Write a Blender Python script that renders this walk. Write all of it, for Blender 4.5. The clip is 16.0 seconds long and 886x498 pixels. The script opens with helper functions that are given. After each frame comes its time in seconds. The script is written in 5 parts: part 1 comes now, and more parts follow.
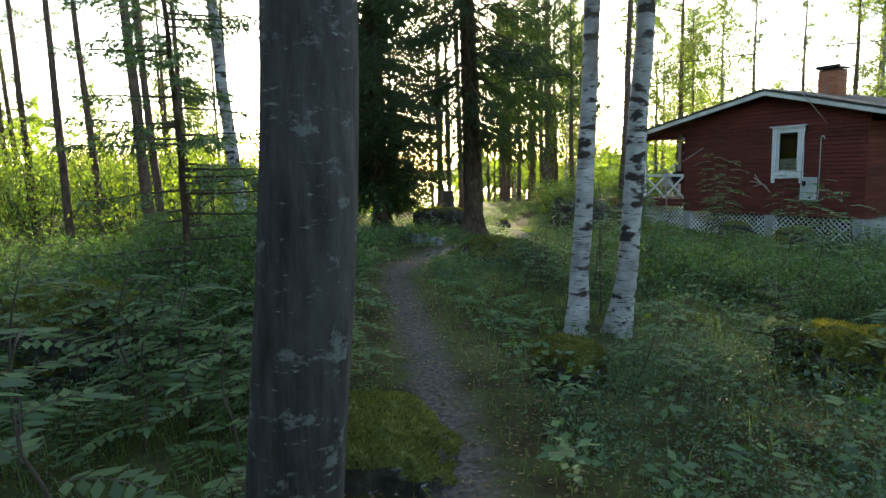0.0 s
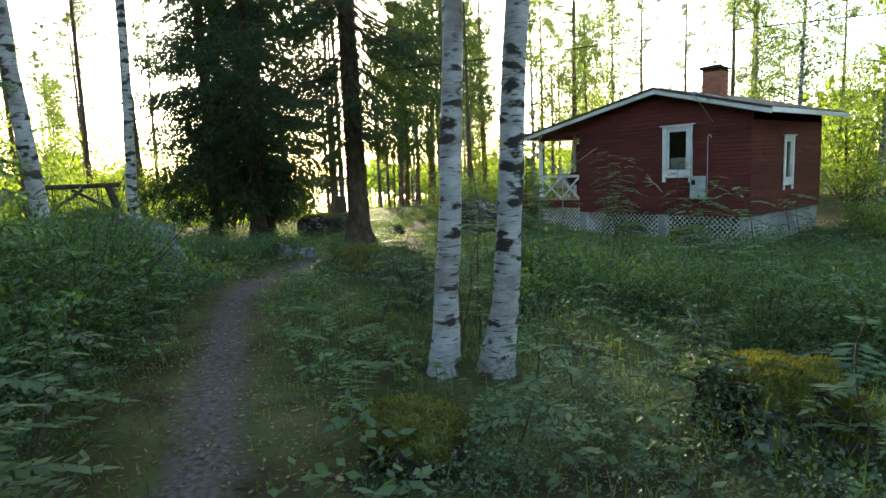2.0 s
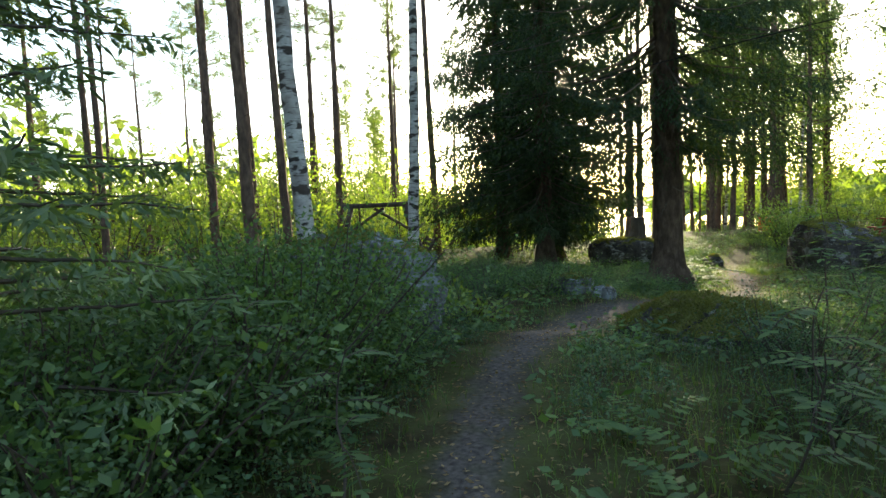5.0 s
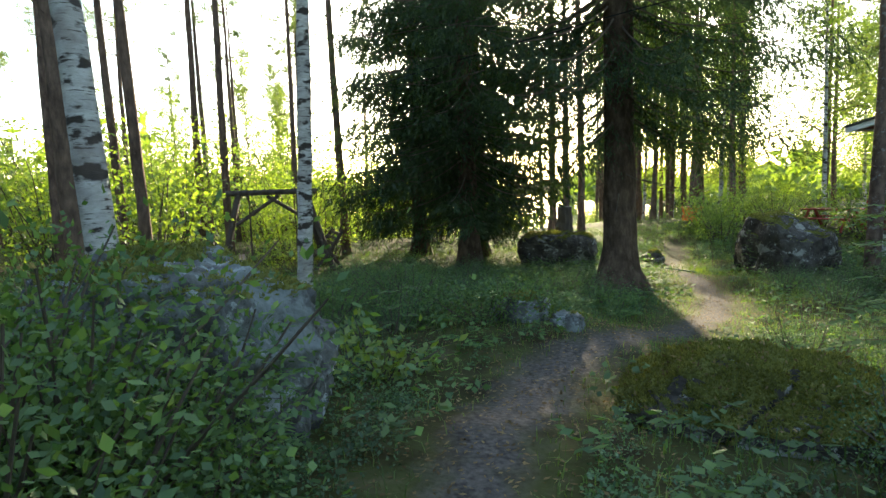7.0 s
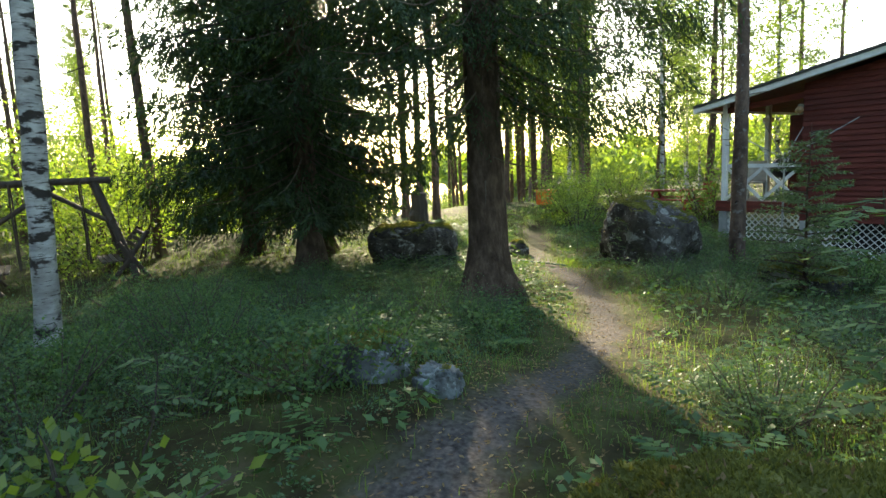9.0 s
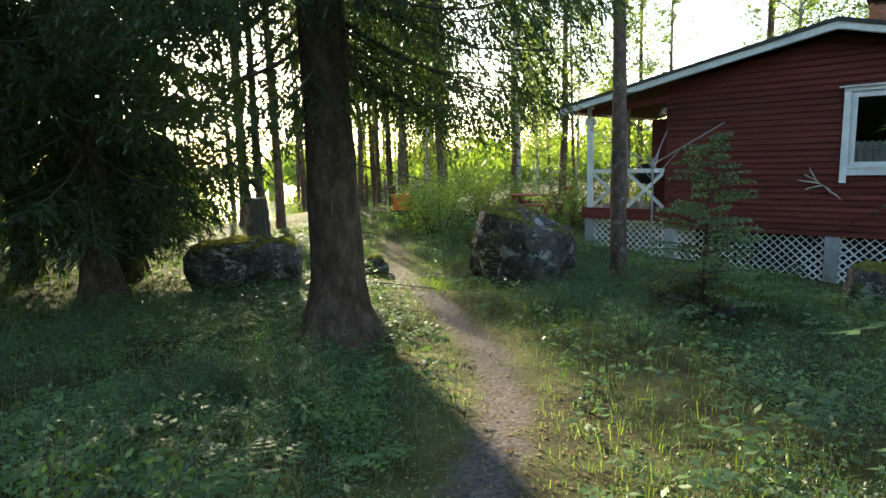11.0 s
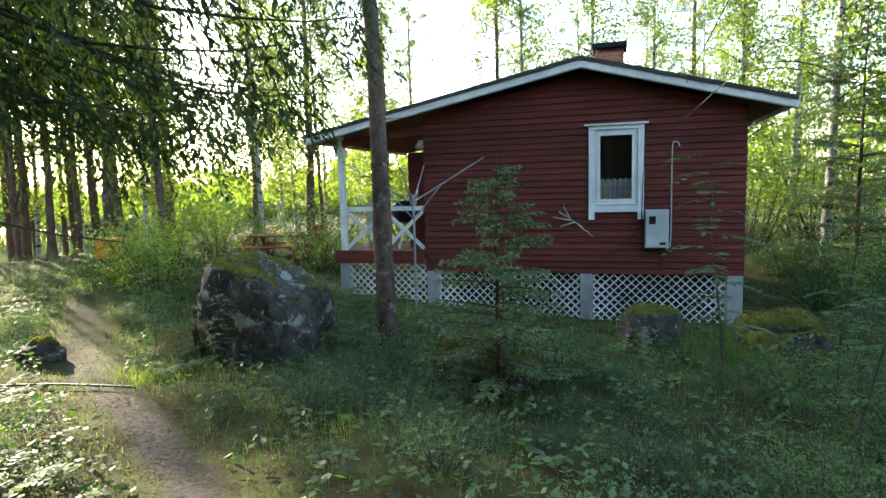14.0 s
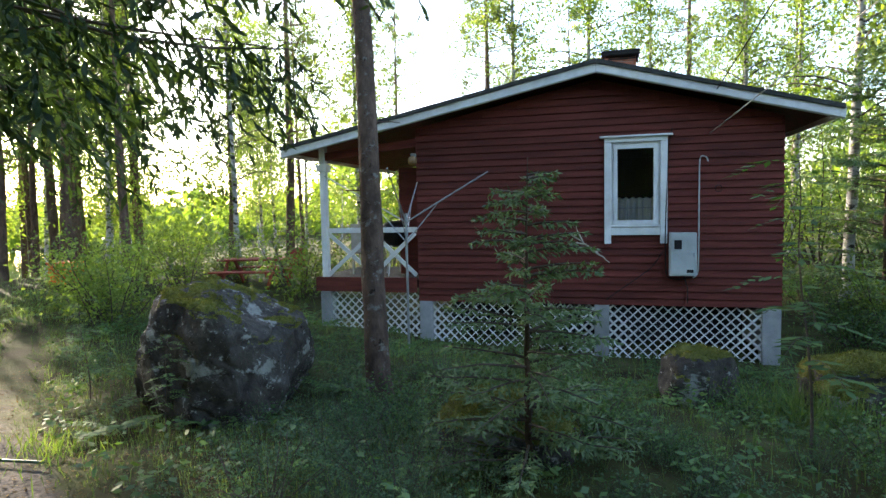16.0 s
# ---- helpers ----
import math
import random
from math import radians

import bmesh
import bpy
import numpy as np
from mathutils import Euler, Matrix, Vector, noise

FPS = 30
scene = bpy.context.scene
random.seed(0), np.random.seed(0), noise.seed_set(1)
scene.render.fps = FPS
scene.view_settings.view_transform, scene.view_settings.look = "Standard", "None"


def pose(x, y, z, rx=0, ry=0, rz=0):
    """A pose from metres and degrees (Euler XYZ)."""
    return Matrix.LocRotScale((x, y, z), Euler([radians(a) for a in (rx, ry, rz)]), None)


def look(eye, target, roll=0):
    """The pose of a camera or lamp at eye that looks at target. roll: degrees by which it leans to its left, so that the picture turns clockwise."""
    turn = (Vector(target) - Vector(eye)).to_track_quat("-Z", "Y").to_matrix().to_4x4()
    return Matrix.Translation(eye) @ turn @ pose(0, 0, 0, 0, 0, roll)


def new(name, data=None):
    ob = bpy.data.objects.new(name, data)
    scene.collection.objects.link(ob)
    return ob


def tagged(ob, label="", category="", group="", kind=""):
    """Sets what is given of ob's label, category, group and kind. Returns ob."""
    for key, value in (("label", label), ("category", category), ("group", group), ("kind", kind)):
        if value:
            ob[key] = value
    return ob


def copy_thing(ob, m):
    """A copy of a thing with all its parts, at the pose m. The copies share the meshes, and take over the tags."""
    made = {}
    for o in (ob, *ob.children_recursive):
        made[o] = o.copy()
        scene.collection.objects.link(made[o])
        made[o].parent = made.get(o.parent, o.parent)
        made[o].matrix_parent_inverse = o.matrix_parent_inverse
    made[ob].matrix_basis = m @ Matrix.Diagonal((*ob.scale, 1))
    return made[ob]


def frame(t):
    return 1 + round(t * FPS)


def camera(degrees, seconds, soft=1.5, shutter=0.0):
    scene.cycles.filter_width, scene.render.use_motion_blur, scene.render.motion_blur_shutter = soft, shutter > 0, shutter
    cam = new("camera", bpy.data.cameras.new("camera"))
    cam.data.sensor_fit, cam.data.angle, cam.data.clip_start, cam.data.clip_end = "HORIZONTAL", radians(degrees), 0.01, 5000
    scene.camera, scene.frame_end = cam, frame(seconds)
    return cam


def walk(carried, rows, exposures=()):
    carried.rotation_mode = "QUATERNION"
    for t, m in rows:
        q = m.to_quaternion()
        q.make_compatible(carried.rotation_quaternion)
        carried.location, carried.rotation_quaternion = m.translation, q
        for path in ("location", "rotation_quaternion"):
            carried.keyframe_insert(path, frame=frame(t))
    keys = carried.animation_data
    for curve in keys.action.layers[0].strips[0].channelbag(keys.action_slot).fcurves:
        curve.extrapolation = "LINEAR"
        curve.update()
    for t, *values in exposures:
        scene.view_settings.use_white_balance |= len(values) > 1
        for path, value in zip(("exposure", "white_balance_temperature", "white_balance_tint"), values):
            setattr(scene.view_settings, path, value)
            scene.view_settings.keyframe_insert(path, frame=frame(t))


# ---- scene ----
cam = camera(74.3, 16.0)
PATH = [
    (0, (-1.657, 2.340, 2.602), (-3.708, 3.542, 2.275), -2.0),
    (0.5, (-1.787, 2.626, 2.557), (-3.746, 3.960, 2.183), -2.4),
    (1, (-2.047, 2.986, 2.498), (-3.930, 4.423, 2.111), -2.3),
    (1.5, (-2.270, 3.308, 2.485), (-4.116, 4.796, 2.110), -2.4),
    (2, (-2.548, 3.611, 2.455), (-4.386, 5.120, 2.137), -2.5),
    (2.5, (-2.785, 3.874, 2.408), (-4.643, 5.364, 2.113), -2.7),
    (3, (-3.106, 4.102, 2.370), (-5.089, 5.426, 2.105), -2.9),
    (3.5, (-3.422, 4.298, 2.338), (-5.538, 5.406, 2.099), -3.1),
    (4, (-3.852, 4.406, 2.330), (-6.103, 5.208, 2.113), -3.2),
    (4.2, (-4.020, 4.448, 2.347), (-6.308, 5.140, 2.135), -3.1),
    (6.3, (-6.595, 4.986, 2.416), (-8.951, 5.413, 2.243), -2.5),
    (6.5, (-6.812, 5.063, 2.430), (-9.151, 5.572, 2.244), -2.4),
    (7, (-7.357, 5.312, 2.444), (-9.596, 6.137, 2.188), -2.2),
    (7.5, (-7.812, 5.556, 2.456), (-9.977, 6.550, 2.165), -2.4),
    (8, (-8.326, 5.812, 2.467), (-10.400, 6.976, 2.148), -2.5),
    (8.2, (-8.504, 5.924, 2.458), (-10.547, 7.141, 2.131), -2.6),
    (10.3, (-10.207, 7.169, 2.474), (-12.002, 8.720, 2.112), -2.3),
    (10.5, (-10.358, 7.310, 2.459), (-12.101, 8.920, 2.094), -2.2),
    (11, (-10.700, 7.700, 2.476), (-12.266, 9.481, 2.110), -1.9),
    (11.5, (-10.992, 8.034, 2.470), (-12.330, 9.992, 2.102), -1.6),
    (12, (-11.246, 8.432, 2.440), (-12.328, 10.544, 2.081), -1.4),
    (12.5, (-11.453, 8.725, 2.447), (-12.341, 10.927, 2.096), -1.4),
    (13, (-11.597, 9.017, 2.458), (-12.314, 11.282, 2.124), -1.3),
    (13.5, (-11.671, 9.250, 2.471), (-12.353, 11.531, 2.166), -1.4),
    (14, (-11.790, 9.500, 2.498), (-12.481, 11.784, 2.240), -1.6),
    (14.5, (-11.898, 9.787, 2.466), (-12.592, 12.074, 2.249), -1.6),
    (15, (-12.053, 10.152, 2.448), (-12.733, 12.445, 2.258), -1.6),
    (15.5, (-12.250, 10.453, 2.435), (-12.914, 12.752, 2.260), -1.4),
    (16, (-12.398, 10.735, 2.411), (-13.020, 13.048, 2.249), -1.2),
]
walk(cam, [(t, look(eye, target, roll)) for t, eye, target, roll in PATH], [(0.0, 2.4, 7000, 8.0), (0.5, 2.4, 7000, 8.0), (1.2, 2.7, 7000, 8.0), (2.5, 2.4, 7000, 8.0), (4.0, 2.25, 6950, 7.0), (8.0, 2.65, 7000, 6.0), (10.5, 2.55, 6800, 8.0), (12.0, 2.75, 6750, 8.0), (14.0, 2.9, 6650, 9.0), (16.0, 2.75, 6500, 13.0)])

# ---- light ----
SUN_AZ, SUN_EL = radians(-60.5), radians(16.0)
sun_way = Vector((math.sin(SUN_AZ) * math.cos(SUN_EL), math.cos(SUN_AZ) * math.cos(SUN_EL), math.sin(SUN_EL)))
world = bpy.data.worlds.new("world")
scene.world = world
world.use_nodes = True
sky = world.node_tree.nodes.new("ShaderNodeTexSky")
sky.sky_type, sky.sun_disc = "NISHITA", False
sky.sun_elevation, sky.sun_rotation = SUN_EL, SUN_AZ
world.node_tree.links.new(sky.outputs[0], world.node_tree.nodes["Background"].inputs[0])
world.node_tree.nodes["Background"].inputs[1].default_value = 0.15
sun = new("sun", bpy.data.lights.new("sun", "SUN"))
sun.data.energy, sun.data.angle, sun.data.color = 4.5, radians(0.6), (1.0, 0.86, 0.66)
sun.matrix_world = look(sun_way * 100, (0, 0, 0))

# ---- mesh tools ----
rng = np.random.default_rng(7)


class Geo:
    """Vertices and faces gathered in arrays."""
    def __init__(self):
        self.v, self.f, self.n = [], [], 0

    def add(self, verts, faces):
        verts = np.asarray(verts, float).reshape(-1, 3)
        self.v.append(verts)
        self.f.append(np.asarray(faces, np.int64) + self.n)
        self.n += len(verts)
        return self

    def mesh(self, name, material=None, smooth=False):
        me = bpy.data.meshes.new(name)
        v = np.concatenate(self.v)
        me.vertices.add(len(v))
        me.vertices.foreach_set("co", v.ravel())
        total = np.concatenate([np.full(len(f), f.shape[1]) for f in self.f])
        loops = np.concatenate([f.ravel() for f in self.f])
        me.loops.add(len(loops))
        me.loops.foreach_set("vertex_index", loops)
        me.polygons.add(len(total))
        me.polygons.foreach_set("loop_start", np.concatenate([[0], np.cumsum(total)[:-1]]))
        me.polygons.foreach_set("use_smooth", np.full(len(total), smooth))
        me.update(calc_edges=True)
        me.validate()
        if material:
            me.materials.append(material)
        return me


def part(name, geo, material, parent=None, label="", smooth=False, kind=""):
    """One mesh object, under a thing or a part."""
    me = geo if isinstance(geo, bpy.types.Mesh) else geo.mesh(name, material, smooth)
    ob = new(name, me)
    ob.parent = parent
    return tagged(ob, label=label, kind=kind)


def thing(name, place, label, category, group="", rz=0.0):
    """An empty at a thing's base."""
    ob = new(name)
    ob.empty_display_size = 0.1
    ob.matrix_world = pose(*place, 0, 0, rz)
    return tagged(ob, label=label, category=category, group=group)


def unit(a):
    a = np.asarray(a, float)
    return a / np.maximum(np.linalg.norm(a, axis=-1, keepdims=True), 1e-9)


def box(geo, lo, hi, m=None, bevel=0.0):
    """A box; with bevel its four long edges are cut along the longest axis."""
    lo, hi = np.array(lo, float), np.array(hi, float)
    c, h = (lo + hi) / 2, (hi - lo) / 2
    if bevel <= 0:
        v = np.array([(sx, sy, sz) for sx in (-1, 1) for sy in (-1, 1) for sz in (-1, 1)]) * h
        f = [(0, 1, 3, 2), (4, 6, 7, 5), (0, 4, 5, 1), (2, 3, 7, 6), (0, 2, 6, 4), (1, 5, 7, 3)]
        v = v + c
        if m is not None:
            v = v @ np.array(m.to_3x3()).T + np.array(m.translation)
        return geo.add(v, f)
    k = int(np.argmax(h))
    a, b2 = [i for i in range(3) if i != k]
    if (b2 - a) == 2:
        a, b2 = b2, a
    ring = [(1, 1 - bevel / h[b2]), (1 - bevel / h[a], 1), (-1 + bevel / h[a], 1), (-1, 1 - bevel / h[b2]), (-1, -1 + bevel / h[b2]), (-1 + bevel / h[a], -1), (1 - bevel / h[a], -1), (1, -1 + bevel / h[b2])]
    v = np.zeros((16, 3))
    for e, s in enumerate((-1, 1)):
        for i, (p, q) in enumerate(ring):
            v[e * 8 + i, a], v[e * 8 + i, b2], v[e * 8 + i, k] = p * h[a], q * h[b2], s * h[k]
    v = v + c
    if m is not None:
        v = v @ np.array(m.to_3x3()).T + np.array(m.translation)
    base = geo.n
    geo.add(v, [(i, (i + 1) % 8, 8 + (i + 1) % 8, 8 + i) for i in range(8)])
    geo.f.append(np.array([list(range(7, -1, -1)), list(range(8, 16))]) + base)
    return geo


def tube(geo, points, radii, sides=8, rough=0.0, seed=0, cap=True):
    """A tapered tube along points."""
    p = np.asarray(points, float)
    r = np.broadcast_to(np.asarray(radii, float), (len(p),))
    d = unit(np.gradient(p, axis=0))
    ref = np.where(np.abs(d[:, 2:3]) > 0.9, np.array([[1.0, 0, 0]]), np.array([[0, 0, 1.0]]))
    u = unit(np.cross(d, ref))
    w = np.cross(d, u)
    a = np.arange(sides) * 2 * np.pi / sides
    g = np.random.default_rng(seed)
    rr = r[:, None] * (1 + rough * g.standard_normal((len(p), sides)))
    v = p[:, None] + rr[..., None] * (np.cos(a)[None, :, None] * u[:, None] + np.sin(a)[None, :, None] * w[:, None])
    i = np.arange(len(p) - 1)[:, None] * sides
    k = np.arange(sides)[None]
    f = np.stack([i + k, i + (k + 1) % sides, i + sides + (k + 1) % sides, i + sides + k], -1).reshape(-1, 4)
    base = geo.n
    geo.add(v, f)
    if cap:
        geo.f.append(np.array([list(range(sides))[::-1], list(range((len(p) - 1) * sides, len(p) * sides))]) + base)
    return geo


def leaves(geo, pos, way, length, width, normal=None, fold=0.0):
    """Leaf blades: diamonds from pos along way."""
    pos, way = np.asarray(pos, float), unit(way)
    n = len(pos)
    if n == 0:
        return geo
    if normal is None:
        normal = rng.standard_normal((n, 3)) * 0.7 + (0, 0, 1)
    side = unit(np.cross(way, normal))
    up = np.cross(side, way)
    L = np.broadcast_to(np.asarray(length, float), (n,))[:, None]
    W = np.broadcast_to(np.asarray(width, float), (n,))[:, None]
    mid = pos + way * L * 0.45
    v = np.stack([pos, mid + side * W / 2 + up * fold * W, pos + way * L, mid - side * W / 2 + up * fold * W], 1)
    f = np.arange(n * 4).reshape(n, 4)
    return geo.add(v, f)


# ---- the lie of the land ----
KNOWN = np.array([(-1.7, 2.5, 1.2), (-3, 4, 1.15), (-4.5, 4.7, 1.1), (-6.2, 4, 1.15), (-5.2, 5.9, 1.0), (-7.5, 5.6, 1.12), (-9.8, 6.4, 1.1),
    (-4.6, 8.8, 0.55), (-5.7, 7.9, 0.8), (-11.3, 7.9, 0.92), (-13, 8.2, 0.9), (-13.6, 11.6, 0.6), (-15, 12.9, 0.46), (-16.3, 12.1, 0.55),
    (-9.7, 20.6, -0.12), (-12.5, 20.6, -0.05), (-14.7, 16.4, 0.3), (-12.8, 15.2, 0.4), (-12.3, 10.6, 0.7), (-17.5, 17.8, 0.3),
    (-26, 22.9, 0.5), (-23, 5.8, 0.25), (-20.7, 12.5, 0.4), (-8, 14, 0.25), (2, 10, 0.4), (3, 0, 1.1), (-12, 0, 0.9), (-42, 20, -1.2)])
TRAIL = np.array([(-0.6, 1.6), (-3, 3.3), (-5.2, 4.3), (-6.8, 4.95), (-8.9, 5.8), (-10.2, 6.6), (-11.3, 7.6), (-12.3, 9.7), (-13.1, 11.1), (-14.4, 12.5), (-15.8, 13.5), (-18.1, 14.9), (-22, 18.5)])


def ground(x, y):
    x, y = np.asarray(x, float), np.asarray(y, float)
    top = np.full(x.shape, 0.00004 * 0.2)
    low = np.full(x.shape, 0.00004)
    for kx, ky, kz in KNOWN:
        w = 1 / ((x - kx) ** 2 + (y - ky) ** 2 + 1.0) ** 2
        top, low = top + w * kz, low + w
    z = top / low
    out = np.hypot(x + 12, y - 10)
    near = np.clip((45 - out) / 20, 0, 1)
    bumps = 0.05 * np.sin(1.7 * x + 0.6 * y) * np.sin(1.3 * y - 0.4 * x + 1) + 0.03 * np.sin(3.9 * x + 1.1) * np.sin(4.3 * y + 2)
    z = z + near * bumps * np.clip(trail(x, y) / 0.8, 0.15, 1)
    z = z + 0.2 * np.exp(-((x + 12.9) ** 2 / 1.6 + (y - 8.2) ** 2 / 0.9))
    lake = np.clip((-(x + 34) * 0.9 + (y - 16) * 0.4) / 25, 0, 1) * np.exp(-((x * 0.4 + y * 0.9 - 2.5) / 28) ** 2)
    return z - 2.5 * lake


def trail(x, y):
    """Distance to the middle of the trodden path."""
    best = np.full(np.shape(x), 1e9)
    for (ax, ay), (bx, by) in zip(TRAIL[:-1], TRAIL[1:]):
        s = np.clip(((x - ax) * (bx - ax) + (y - ay) * (by - ay)) / ((bx - ax) ** 2 + (by - ay) ** 2), 0, 1)
        best = np.minimum(best, np.hypot(x - ax - s * (bx - ax), y - ay - s * (by - ay)))
    return best


def on_ground(x, y, up=0.0):
    return (x, y, float(ground(x, y)) + up)


# ---- materials ----
def material(name, colors, scale=4.0, detail=6.0, rough=0.8, bump=0.3, bump_scale=None, stretch=(1, 1, 1), metal=0.0, island=0.0, coords="Object", big=None, spec=0.3):
    """Noise-driven colours between stops, a second slow variation, and fine relief."""
    m = bpy.data.materials.new(name)
    m.use_nodes = True
    nt = m.node_tree
    bsdf = nt.nodes["Principled BSDF"]
    tc = nt.nodes.new("ShaderNodeTexCoord")
    mp = nt.nodes.new("ShaderNodeMapping")
    mp.inputs["Scale"].default_value = stretch
    nt.links.new(tc.outputs[coords], mp.inputs[0])
    nz = nt.nodes.new("ShaderNodeTexNoise")
    nz.inputs["Scale"].default_value, nz.inputs["Detail"].default_value, nz.inputs["Roughness"].default_value = scale, detail, 0.65
    nt.links.new(mp.outputs[0], nz.inputs["Vector"])
    ramp = nt.nodes.new("ShaderNodeValToRGB")
    els = ramp.color_ramp.elements
    while len(els) < len(colors):
        els.new(0.5)
    for i, c in enumerate(colors):
        els[i].position = 0.28 + 0.44 * i / max(1, len(colors) - 1)
        els[i].color = (*c, 1)
    nt.links.new(nz.outputs["Fac"], ramp.inputs[0])
    out = ramp.outputs[0]
    slow = nt.nodes.new("ShaderNodeTexNoise")
    slow.inputs["Scale"].default_value, slow.inputs["Detail"].default_value = scale / 7, 3
    nt.links.new(mp.outputs[0], slow.inputs["Vector"])
    hsv = nt.nodes.new("ShaderNodeHueSaturation")
    rg = nt.nodes.new("ShaderNodeMapRange")
    rg.inputs["From Min"].default_value, rg.inputs["From Max"].default_value = 0.3, 0.7
    rg.inputs["To Min"].default_value, rg.inputs["To Max"].default_value = 0.75, 1.25
    nt.links.new(slow.outputs["Fac"], rg.inputs[0])
    nt.links.new(rg.outputs[0], hsv.inputs["Value"])
    nt.links.new(out, hsv.inputs["Color"])
    out = hsv.outputs[0]
    if island:
        info = nt.nodes.new("ShaderNodeObjectInfo")
        h2 = nt.nodes.new("ShaderNodeHueSaturation")
        r2 = nt.nodes.new("ShaderNodeMapRange")
        r2.inputs["To Min"].default_value, r2.inputs["To Max"].default_value = 1 - island, 1 + island
        nt.links.new(info.outputs["Random"], r2.inputs[0])
        nt.links.new(r2.outputs[0], h2.inputs["Value"])
        nt.links.new(out, h2.inputs["Color"])
        out = h2.outputs[0]
    nt.links.new(out, bsdf.inputs["Base Color"])
    bsdf.inputs["Roughness"].default_value, bsdf.inputs["Metallic"].default_value = rough, metal
    bsdf.inputs["Specular IOR Level"].default_value = spec
    if bump:
        n2 = nt.nodes.new("ShaderNodeTexNoise")
        n2.inputs["Scale"].default_value, n2.inputs["Detail"].default_value = bump_scale or scale * 3, 8
        nt.links.new(mp.outputs[0], n2.inputs["Vector"])
        bp = nt.nodes.new("ShaderNodeBump")
        bp.inputs["Strength"].default_value, bp.inputs["Distance"].default_value = bump, 0.02
        nt.links.new(n2.outputs["Fac"], bp.inputs["Height"])
        nt.links.new(bp.outputs[0], bsdf.inputs["Normal"])
    return m


def leaf_material(name, dark, light, through_light=0.5, gloss=0.06, tint=(1.5, 1.42, 0.5)):
    """Thin leaves: colour by island, light passing through."""
    m = bpy.data.materials.new(name)
    m.use_nodes = True
    nt = m.node_tree
    nt.nodes.remove(nt.nodes["Principled BSDF"])
    geo = nt.nodes.new("ShaderNodeNewGeometry")
    ramp = nt.nodes.new("ShaderNodeValToRGB")
    ramp.color_ramp.elements[0].color, ramp.color_ramp.elements[1].color = (*dark, 1), (*light, 1)
    nt.links.new(geo.outputs["Random Per Island"], ramp.inputs[0])
    tc = nt.nodes.new("ShaderNodeTexCoord")
    nz = nt.nodes.new("ShaderNodeTexNoise")
    nz.inputs["Scale"].default_value = 0.7
    nt.links.new(tc.outputs["Object"], nz.inputs["Vector"])
    hsv = nt.nodes.new("ShaderNodeHueSaturation")
    rg = nt.nodes.new("ShaderNodeMapRange")
    rg.inputs["From Min"].default_value, rg.inputs["From Max"].default_value = 0.3, 0.7
    rg.inputs["To Min"].default_value, rg.inputs["To Max"].default_value = 0.7, 1.3
    nt.links.new(nz.outputs["Fac"], rg.inputs[0])
    nt.links.new(rg.outputs[0], hsv.inputs["Value"])
    nt.links.new(ramp.outputs[0], hsv.inputs["Color"])
    dif, tra, glo = nt.nodes.new("ShaderNodeBsdfDiffuse"), nt.nodes.new("ShaderNodeBsdfTranslucent"), nt.nodes.new("ShaderNodeBsdfGlossy")
    glo.inputs["Roughness"].default_value = 0.5
    yel = nt.nodes.new("ShaderNodeMixRGB")
    yel.blend_type, yel.inputs[0].default_value, yel.inputs[2].default_value = "MULTIPLY", 1.0, (*tint, 1)
    nt.links.new(hsv.outputs[0], dif.inputs[0])
    nt.links.new(hsv.outputs[0], yel.inputs[1])
    nt.links.new(yel.outputs[0], tra.inputs[0])
    m1, m2 = nt.nodes.new("ShaderNodeMixShader"), nt.nodes.new("ShaderNodeMixShader")
    m1.inputs[0].default_value, m2.inputs[0].default_value = through_light, gloss
    nt.links.new(dif.outputs[0], m1.inputs[1])
    nt.links.new(tra.outputs[0], m1.inputs[2])
    nt.links.new(m1.outputs[0], m2.inputs[1])
    nt.links.new(glo.outputs[0], m2.inputs[2])
    nt.links.new(m2.outputs[0], nt.nodes["Material Output"].inputs[0])
    return m


def plain(name, color, rough=0.6, metal=0.0):
    return material(name, [tuple(c * 0.85 for c in color), color], 12, rough=rough, metal=metal, bump=0.08)


def patchy(name, spots, *args, **kw):
    """A surface with patches of uneven outline: scale, stretch, edge from and to, colour."""
    m = material(name, *args, **kw)
    nt = m.node_tree
    bsdf = nt.nodes["Principled BSDF"]
    base = bsdf.inputs["Base Color"].links[0].from_socket
    tc = nt.nodes.new("ShaderNodeTexCoord")
    for sc, st, lo, hi, col in spots:
        mp, nz, rg, mx = nt.nodes.new("ShaderNodeMapping"), nt.nodes.new("ShaderNodeTexNoise"), nt.nodes.new("ShaderNodeMapRange"), nt.nodes.new("ShaderNodeMixRGB")
        mp.inputs["Scale"].default_value = st
        mp.inputs["Location"].default_value = (sc, 2 * sc, 3 * sc)
        nz.inputs["Scale"].default_value, nz.inputs["Detail"].default_value, nz.inputs["Roughness"].default_value = sc, 8, 0.7
        rg.inputs["From Min"].default_value, rg.inputs["From Max"].default_value = lo, hi
        nt.links.new(tc.outputs["Object"], mp.inputs[0])
        nt.links.new(mp.outputs[0], nz.inputs["Vector"])
        nt.links.new(nz.outputs["Fac"], rg.inputs[0])
        nt.links.new(rg.outputs[0], mx.inputs[0])
        nt.links.new(base, mx.inputs[1])
        mx.inputs[2].default_value = (*col, 1)
        base = mx.outputs[0]
    nt.links.new(base, bsdf.inputs["Base Color"])
    return m


